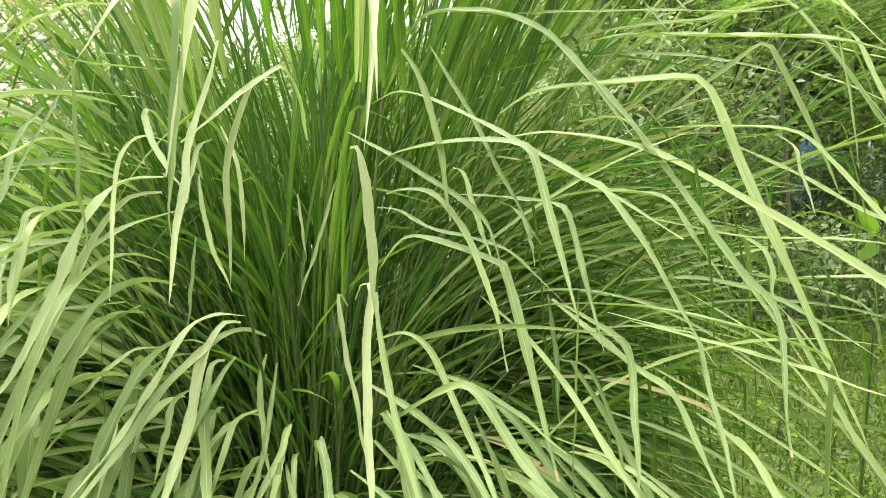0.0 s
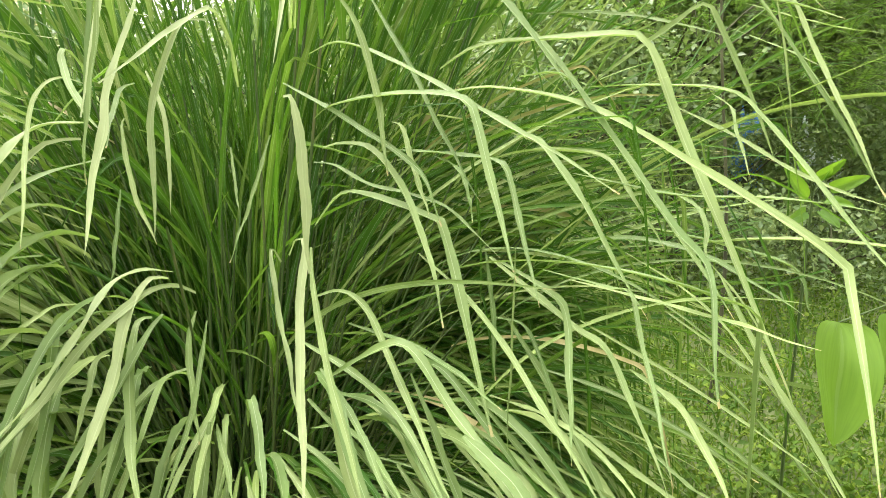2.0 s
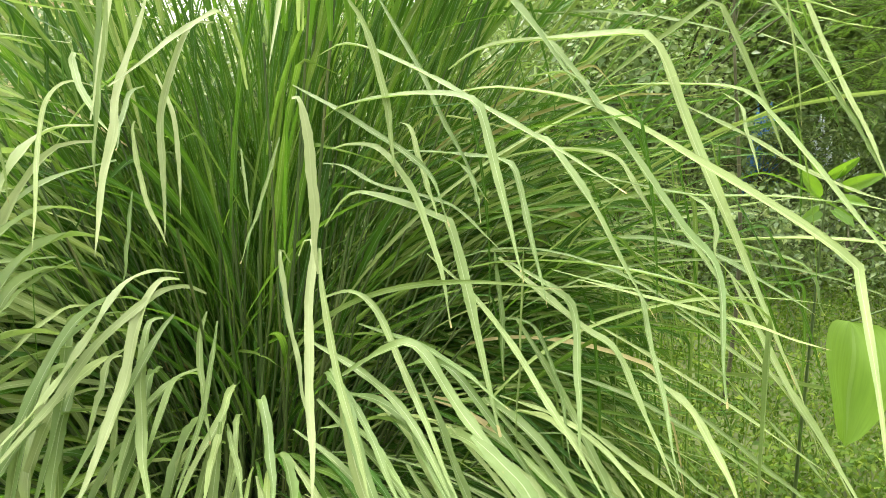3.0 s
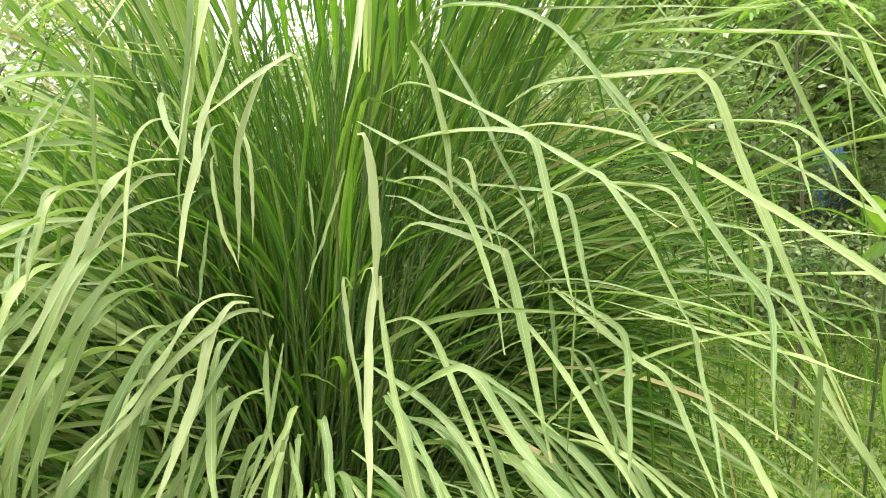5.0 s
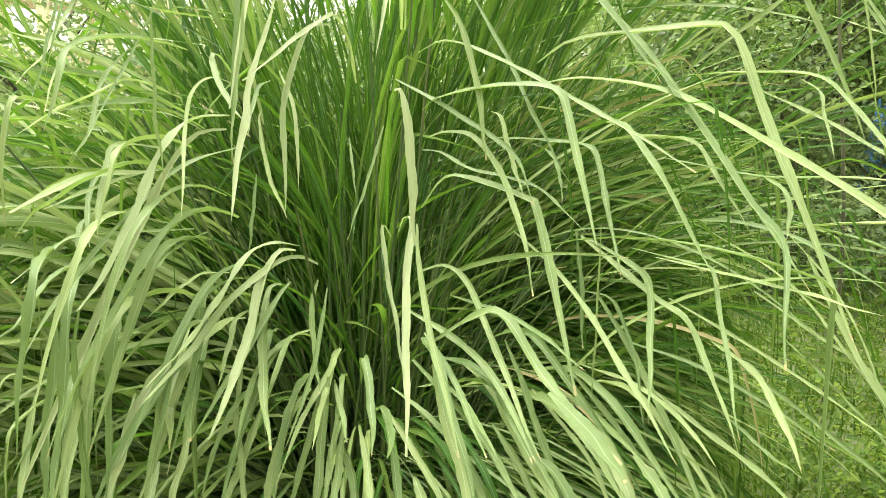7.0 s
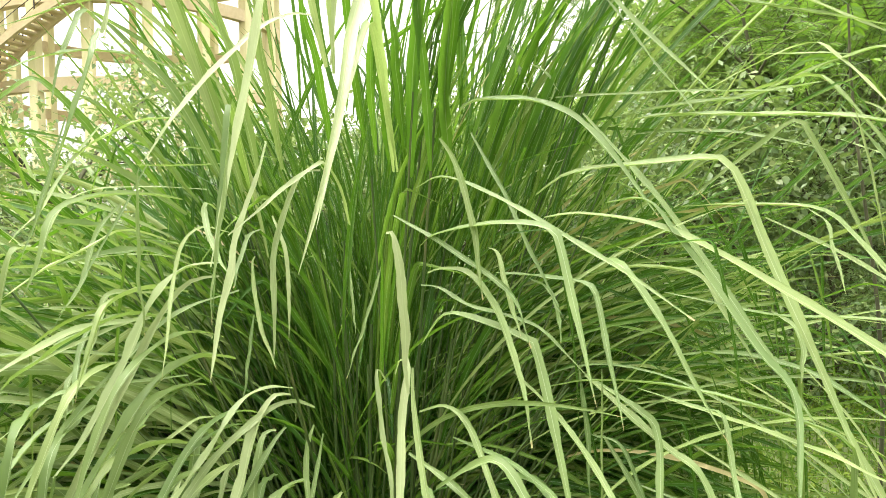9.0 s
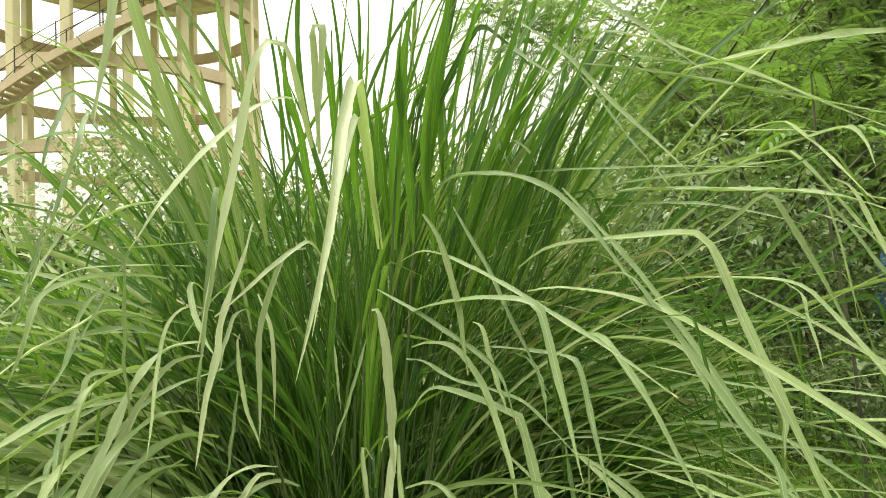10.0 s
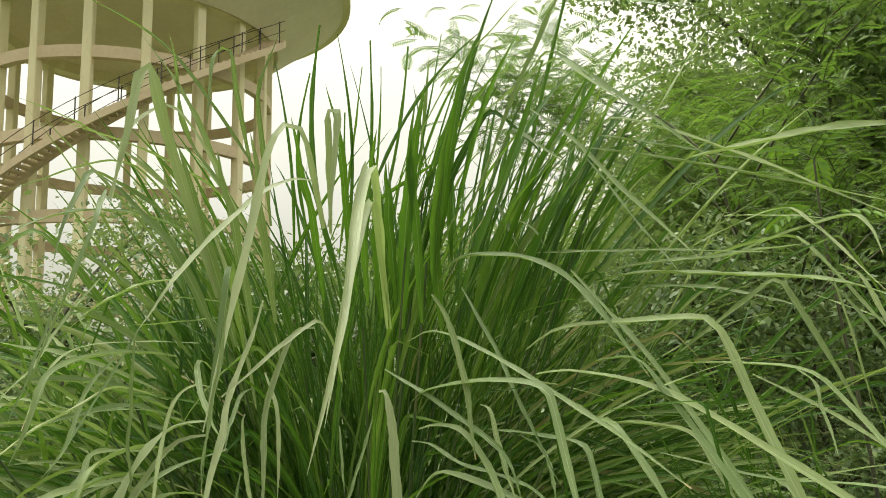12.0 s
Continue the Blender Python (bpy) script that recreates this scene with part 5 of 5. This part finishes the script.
def build_feather_tree(place, height, spread, seed, count, leaf_len, leaf_low=1.2):
    """A light tree with arching boughs and feathery, twice-cut leaves."""
    r = np.random.default_rng(seed)
    thing = tagged(new("feathery_tree"), "light green tree with arching boughs and feathery divided leaves", "tree")
    thing.location = (place[0], place[1], ground_height(*place) - 0.03)
    wood, ends = branches(r, None, height, spread, 9, 0.03)
    part("trunk", tube_mesh("trunk", *wood[0], M_BARK, 7), thing)
    for pts, rad in wood[1:46:5]:
        part("limb", tube_mesh("limb", pts, rad, M_BARK, 5), thing)
    twigs, heap = Heap(), Heap()
    for k, (pts, rad) in enumerate(wood[1:]):
        if k % 5:
            twigs.add(*tube(pts, rad, 4))
    for i in range(count):
        at = ends[r.integers(0, len(ends))] + r.normal(0, 0.22, 3)
        if at[2] < leaf_low:
            continue
        rib = grown_path(at, r.uniform(0, 6.3), r.uniform(-0.2, 0.7), leaf_len * r.uniform(0.7, 1.2), r.uniform(0.4, 1.4), 1.3, n=9)
        twigs.add(*tube(rib, 0.0025, 3))
        tan = np.gradient(rib, axis=0)
        tan /= np.linalg.norm(tan, axis=1)[:, None]
        side = np.cross(tan, np.array([0, 0, 1.0]))
        side /= np.linalg.norm(side, axis=1)[:, None] + 1e-6
        for sign in (-1, 1):
            for t in np.linspace(1, 8, 13):
                j = min(7, int(t))
                c = rib[j] + (rib[j + 1] - rib[j]) * (t - j)
                d = side[j] * sign * 0.85 + tan[j] * 0.5 - np.array([0, 0, 0.25])
                L = leaf_len * 0.2 * (1.15 - abs(t - 4) / 7)
                w = tan[j] * leaf_len * 0.028
                v = np.stack([c, c + d * L * 0.5 - w, c + d * L, c + d * L * 0.5 + w])
                heap.add(v, np.array([[0, 1, 2, 3]]), np.array([[0.5, 0], [0, 0.5], [0.5, 1], [1, 0.5]]))
    tagged(part("twig_growth", twigs.mesh("twig_growth", M_BARK), thing), kind="stuff")
    part("crown", heap.mesh("crown", M_FEATHER), thing)
    return thing


def build_weeds():
    """Low leafy weeds between the grass of the clearing."""
    r = np.random.default_rng(8)
    heap = Heap()
    for i in range(2600):
        y = 1.7 + 5.5 * r.random() ** 1.4
        x = 0.55 + r.random() * (0.6 + y * 0.8)
        tall = r.uniform(0.05, 0.32)
        n = int(r.integers(8, 22))
        a, d = r.uniform(0, 6.3, n), 0.09 * np.sqrt(r.random(n))
        centres = np.stack([x + np.cos(a) * d, y + np.sin(a) * d, ground_height(x, y) + tall * r.random(n) + 0.02], 1)
        leaf_cloud(heap, centres, r.uniform(0.018, 0.042), r, 0.1, 1.7)
    a, d = r.uniform(0, 2 * np.pi, 60000), 12 * r.random(60000) ** 0.75
    x, y = 0.6 + np.cos(a) * d, 3.0 + np.sin(a) * d
    z = np.array([ground_height(p, q) for p, q in zip(x, y)])
    leaf_cloud(heap, np.stack([x, y, z + 0.16 * r.random(60000) ** 2], 1)[:22000], 0.032, r, 0.0, 1.7)
    leaf_cloud(heap, np.stack([x, y, z], 1)[22000:], 0.13, r, -1.1, 9.0)
    tagged(new("weeds", heap.mesh("weeds", M_WEED)), "low leafy green weeds in the clearing", "weeds", kind="stuff")


build_weeds()


def heart_leaf(base, tip, width, curl, seed):
    """A broad pointed leaf from its stalk's end to its tip: a grid folded along the midrib, with a wavy rim."""
    r = np.random.default_rng(seed)
    base, tip = np.array(base, float), np.array(tip, float)
    along = tip - base
    L = np.linalg.norm(along)
    t = along / L
    side = np.cross(t, np.array([0.1, -1.0, 0.25]))
    side /= np.linalg.norm(side)
    up = np.cross(side, t)
    rows, cols = 17, 9
    verts, uvs = [], []
    for i in range(rows):
        s = i / (rows - 1)
        half = width * 0.5 * max(0.0, math.sin(math.pi * min(1.0, s ** 0.7))) ** 0.62
        for j in range(cols):
            u = j / (cols - 1) * 2 - 1
            back = -0.14 * L * (1 - s) ** 2 * abs(u) ** 1.5 * min(1.0, s * 6)
            p = base + t * (L * s + back) + side * half * u + up * (abs(u) * half * 0.45 - curl * L * s * s + 0.09 * half * math.sin(7 * s + u * 3 + seed))
            verts.append(tuple(p))
            uvs.append((0.5 + u / 2, s))
    return smooth(mesh_from("leaf", verts, [tuple(q) for q in strip_faces(rows, cols).tolist()], M_BROAD, uvs))


def build_broadleaf(name, label, stem_points, radius, leaves):
    """A young plant with single broad leaves on stalks."""
    foot = np.array(stem_points[0], float)
    thing = tagged(new(name), label, "plant")
    thing.location = foot
    stem = np.array(stem_points, float)
    fine = np.stack([np.interp(np.linspace(0, len(stem) - 1, 12), np.arange(len(stem)), stem[:, k]) for k in range(3)], 1)
    fine[1:-1] = (fine[:-2] + 2 * fine[1:-1] + fine[2:]) / 4
    part("stem", tube_mesh("stem", (fine - foot).tolist(), np.linspace(radius, radius * 0.45, 12), M_STEM, 6), thing)
    for k, (at, base, tip, width) in enumerate(leaves):
        at, base = np.array(at, float), np.array(base, float)
        mid = (at + base) / 2 + np.array([0, 0, 0.03])
        stalk = part("leaf_stalk", tube_mesh("leaf_stalk", [at - foot, mid - foot, base - foot], 0.0018, M_STEM, 5), thing)
        part("leaf", heart_leaf(base - foot, np.array(tip) - foot, width, 0.12, k), stalk)


build_broadleaf("broadleaf_plant", "young plant with large bright green heart-shaped leaves", [(1.24, 1.42, 0.0), (1.22, 1.4, 0.6), (1.2, 1.38, 1.1), (1.15, 1.36, 1.32)], 0.007, [
    ((1.19, 1.375, 1.17), (0.91, 1.25, 1.185), (0.888, 1.16, 0.985), 0.135),
    ((1.2, 1.38, 1.12), (1.045, 1.3, 1.19), (1.045, 1.24, 1.04), 0.11),
    ((1.16, 1.365, 1.28), (1.2, 1.28, 1.36), (1.22, 1.14, 1.25), 0.1),
])
build_broadleaf("leafy_sapling", "slim sapling with a tuft of bright green oval leaves", [(1.436, 2.27, 0.0), (1.406, 2.24, 0.5), (1.386, 2.21, 1.0), (1.376, 2.2, 1.336)], 0.007, [
    ((1.375, 2.200, 1.341), (1.366, 2.170, 1.384), (1.408, 2.100, 1.439), 0.036),
    ((1.383, 2.200, 1.336), (1.411, 2.170, 1.351), (1.488, 2.100, 1.395), 0.042),
    ((1.372, 2.200, 1.336), (1.337, 2.170, 1.313), (1.240, 2.100, 1.412), 0.050),
    ((1.370, 2.200, 1.350), (1.334, 2.170, 1.383), (1.271, 2.100, 1.433), 0.036),
    ((1.381, 2.200, 1.324), (1.388, 2.170, 1.280), (1.416, 2.100, 1.246), 0.040),
    ((1.374, 2.200, 1.323), (1.345, 2.170, 1.279), (1.255, 2.100, 1.251), 0.040),
    ((1.384, 2.200, 1.329), (1.403, 2.170, 1.316), (1.451, 2.100, 1.309), 0.034),
    ((1.376, 2.200, 1.332), (1.379, 2.170, 1.374), (1.375, 2.100, 1.411), 0.030),
])


def build_pinnate_sapling(foot, top):
    """A slim sapling whose long leaves carry paired leaflets."""
    foot, top = np.array(foot, float), np.array(top, float)
    thing = tagged(new("pinnate_sapling"), "slim sapling with bright green leaves of paired leaflets", "sapling")
    thing.location = foot
    s = np.linspace(0, 1, 10)[:, None]
    stem = (top - foot) * s + np.array([0.05, 0, 0]) * np.sin(s * 5)
    part("stem", tube_mesh("stem", stem, np.linspace(0.012, 0.005, 10), M_BARK, 6), thing)
    r = np.random.default_rng(77)
    for k in range(6):
        rib = grown_path(stem[9 - k // 3], k * 2.4 + 2.6, radians(r.uniform(15, 50)), r.uniform(0.24, 0.32), radians(60), 1.2, n=8)
        stalk = part("leaf_stalk", tube_mesh("leaf_stalk", rib, np.linspace(0.003, 0.0012, len(rib)), M_STEM, 4), thing)
        for j in range(2, 8):
            t = rib[j] - rib[j - 1]
            t /= np.linalg.norm(t)
            side = np.cross(t, (0, 0, 1.0))
            for sign in (-1, 1):
                tip = rib[j] + (side * sign * 0.85 + t * 0.5) * r.uniform(0.06, 0.085) - np.array([0, 0, 0.02])
                part("leaflet", heart_leaf(rib[j], tip, 0.027, 0.1, j), stalk)


build_pinnate_sapling((1.75, 3.6, 0.0), (1.6, 3.5, 2.5))


def build_sheet(name, label, category, place, size, material, seed):
    """A crumpled plastic sheet thrown over a heap."""
    r = np.random.default_rng(seed)
    n = 22
    verts = []
    for j in range(n):
        for i in range(n):
            u, v = i / (n - 1) * 2 - 1, j / (n - 1) * 2 - 1
            d = max(abs(u), abs(v))
            q = Vector((u * 2 + seed, v * 2, seed))
            z = size[2] * (1 - d ** 3) * (0.8 + 0.4 * noise.noise(q)) + 0.06 * size[2] * noise.noise(q * 4)
            verts.append((u * size[0] / 2, v * size[1] / 2, max(z, 0.0)))
    ob = new(name, smooth(mesh_from(name, verts, [tuple(f) for f in strip_faces(n, n).tolist()], material)))
    ob.location = (place[0], place[1], ground_height(place[0], place[1]) - 0.01)
    tagged(ob, label, category)


build_sheet("tarpaulin", "crumpled bright blue plastic tarpaulin over a heap", "tarpaulin", (5.0, 10.3), (0.5, 0.5, 2.05), M_TARP, 3)
build_sheet("plastic_sheet", "pale blue-grey plastic sheet bunched over a heap", "plastic sheet", (5.72, 10.1), (0.42, 0.45, 1.8), M_SACK, 5)
build_sheet("plastic_sheet", "small pale plastic sheet lying under the trees", "plastic sheet", (6.75, 11.1), (0.5, 0.5, 1.22), M_SACK, 7)

SHRUB = "bushy dark green shrub with small glossy leaves"
build_plant("shrub", SHRUB, "shrub", (-2.6, 6.6), 2.6, 1.3, 10000, 0.075, M_SHRUB, 21, clump_size=0.28, low=0.3)
build_plant("shrub", SHRUB, "shrub", (-4.3, 6.9), 3.0, 1.4, 11000, 0.08, M_SHRUB, 22, clump_size=0.3, low=0.3)
build_plant("shrub", SHRUB, "shrub", (-6.6, 7.6), 2.3, 1.5, 8000, 0.09, M_SHRUB, 23, clump_size=0.32, low=0.3)
build_plant("shrub", SHRUB, "shrub", (-0.6, 7.2), 2.4, 1.4, 8000, 0.08, M_SHRUB, 24, clump_size=0.3, low=0.3)
build_plant("shrub", SHRUB, "shrub", (1.4, 7.4), 2.7, 1.4, 9000, 0.085, M_SHRUB, 25, clump_size=0.3, low=0.2)
build_plant("shrub", SHRUB, "shrub", (2.3, 8.1), 2.9, 1.1, 10000, 0.085, M_SHRUB, 26, clump_size=0.3, low=0.15)
build_plant("shrub", SHRUB, "shrub", (6.6, 7.7), 3.0, 1.3, 9000, 0.09, M_SHRUB, 27, clump_size=0.32, low=0.15)
LOW = "low leafy green bush at the edge of the clearing"
for k, (x, y, h) in enumerate(((4.7, 9.75, 1.5), (5.6, 9.5, 1.3), (2.4, 6.3, 1.1), (4.2, 6.6, 1.0), (0.9, 6.0, 1.0), (6.9, 9.0, 1.2), (4.4, 9.1, 1.75), (5.2, 9.2, 1.5))):
    build_plant("bush", LOW, "bush", (x, y), h, 0.75, 3500, 0.07, M_SHRUB, 60 + k, 7, 0.03, clump_size=0.2, low=0.4)
FAR = "distant hazy green tree behind the clearing"
for k, (x, y, h) in enumerate(((-9.0, 26.0, 4.4), (-1.0, 27.0, 5.5), (5.0, 25.0, 7.0), (11.0, 24.0, 8.0), (17.0, 22.0, 8.0), (-26.0, 24.0, 3.6), (-17.0, 42.0, 4.5), (7.5, 20.0, 10.5), (11.5, 19.0, 11.5))):
    build_plant("tree", FAR, "tree", (x, y), h, 3.6, 9000, 0.34, M_DARKTREE, 80 + k, 12, 0.16, clump_size=0.7, low=0.45, long=1.5)
DARK = "large dense dark green tree in full leaf"
build_plant("tree", DARK, "tree", (5.6, 13.5), 9.5, 3.6, 90000, 0.135, M_DARKTREE, 31, 14, 0.2, clump_size=0.6, low=0.12)
build_plant("tree", DARK, "tree", (9.3, 12.4), 9.5, 3.6, 55000, 0.155, M_DARKTREE, 32, 12, 0.2, clump_size=0.6, low=0.12)
build_plant("tree", DARK, "tree", (2.0, 17.0), 6.2, 3.2, 32000, 0.12, M_DARKTREE, 33, 12, 0.18, clump_size=0.6, low=0.12)
build_plant("tree", DARK, "tree", (-2.5, 22.0), 5.5, 3.0, 9000, 0.2, M_DARKTREE, 34, 10, 0.18, clump_size=0.6, low=0.2)
build_feather_tree((2.6, 6.9), 6.0, 2.2, 41, 2600, 0.28)
build_feather_tree((3.6, 9.4), 6.4, 2.2, 42, 1600, 0.32)


# ---- the water tower ----
def build_tower():
    R = 6.0
    tower = tagged(new("water_tower"), "ochre concrete water tower on ring-braced columns with an outside stair", "water tower")
    tower.matrix_world = pose(-18.14, 30.91, 0, 0, 0, 7.26)

    def at(theta, rad, z):
        return (rad * math.sin(theta), -rad * math.cos(theta), z)

    def ring(name, r0, r1, z0, z1, material, steps=72, label=""):
        """A ring beam of rectangular section, or a cone where r and z differ."""
        prof = [(r0, z0), (r1, z0), (r1, z1), (r0, z1), (r0, z0)]
        return lathe(name, prof, material, steps, label)

    def lathe(name, prof, material, steps=72, label=""):
        verts, faces = [], []
        for i in range(steps):
            verts += [at(2 * math.pi * i / steps, r, z) for r, z in prof]
        m = len(prof)
        for i in range(steps):
            for k in range(m - 1):
                a, b = i * m + k, ((i + 1) % steps) * m + k
                faces.append((a, a + 1, b + 1, b))
        return part(name, mesh_from(name, verts, faces, material), tower, label)

    column = box_mesh("column", (0.36, 0.4, 16.2), M_CONCRETE, 0.03, (0, 0, 8.1))
    for k in range(18):
        th = -0.24 + k * math.pi / 9
        ob = part("column", column, tower)
        ob.location, ob.rotation_euler = at(th, R, -0.1), (0, 0, th)
    for z in (3.18, 6.39, 9.60, 12.82):
        ring("ring_beam", R - 0.16, R + 0.16, z - 0.24, z + 0.24, M_BEAM, label="pinkish concrete ring beam")
    ring("bottom_ring_beam", R - 0.3, R + 0.3, 15.45, 16.0, M_CONCRETE)
    lathe("tank", [(0, 17.4), (R * 0.55, 16.8), (R, 15.85), (R * 1.08, 15.4), (R * 1.6, 17.85), (R * 1.6, 24.0), (R * 1.1, 26.6), (0, 28.2)], M_TANK, label="flared concrete water tank")
    ring("gallery", R * 1.58, R * 1.66, 17.9, 18.15, M_CONCRETE)
    # the stair that winds up outside the columns
    flight = [(radians(-95 + 175 * i / 77), 1.7 + 13.4 * i / 77) for i in range(78)]

    def band(name, rad, dz, height, thick, parent):
        verts, faces = [], []
        for th, z in flight:
            verts += [at(th, rad - thick, z + dz), at(th, rad + thick, z + dz), at(th, rad + thick, z + dz + height), at(th, rad - thick, z + dz + height)]
        for i in range(len(flight) - 1):
            for k in range(4):
                a, b = i * 4 + k, i * 4 + (k + 1) % 4
                faces.append((a, b, b + 4, a + 4))
        return part(name, mesh_from(name, verts, faces, M_BEAM), parent)

    stair = band("stair", R * 1.14 + 0.5, -0.26, 0.32, 0.06, tower)
    tagged(stair, "pinkish concrete stair with thin steel rails")
    band("stringer", R * 1.14 - 0.5, -0.26, 0.32, 0.06, stair)
    tread = box_mesh("tread", (0.95, 0.36, 0.08), M_BEAM, 0.01)
    for th, z in flight:
        ob = part("tread", tread, stair)
        ob.location, ob.rotation_euler = at(th, R * 1.14, z), (0, 0, th + math.pi / 2)
    post = tube_mesh("rail_post", [(0, 0, 0), (0, 0, 0.5), (0, 0, 1.05)], 0.025, M_STEEL, 5)
    for rad in (R * 1.14 + 0.5, R * 1.14 - 0.5):
        for dz in (0.55, 1.0):
            part("handrail", tube_mesh("handrail", [at(th, rad, z + dz) for th, z in flight], 0.015, M_STEEL, 5), stair)
        for th, z in flight[::5]:
            part("rail_post", post, stair).location = at(th, rad, z)


build_tower()
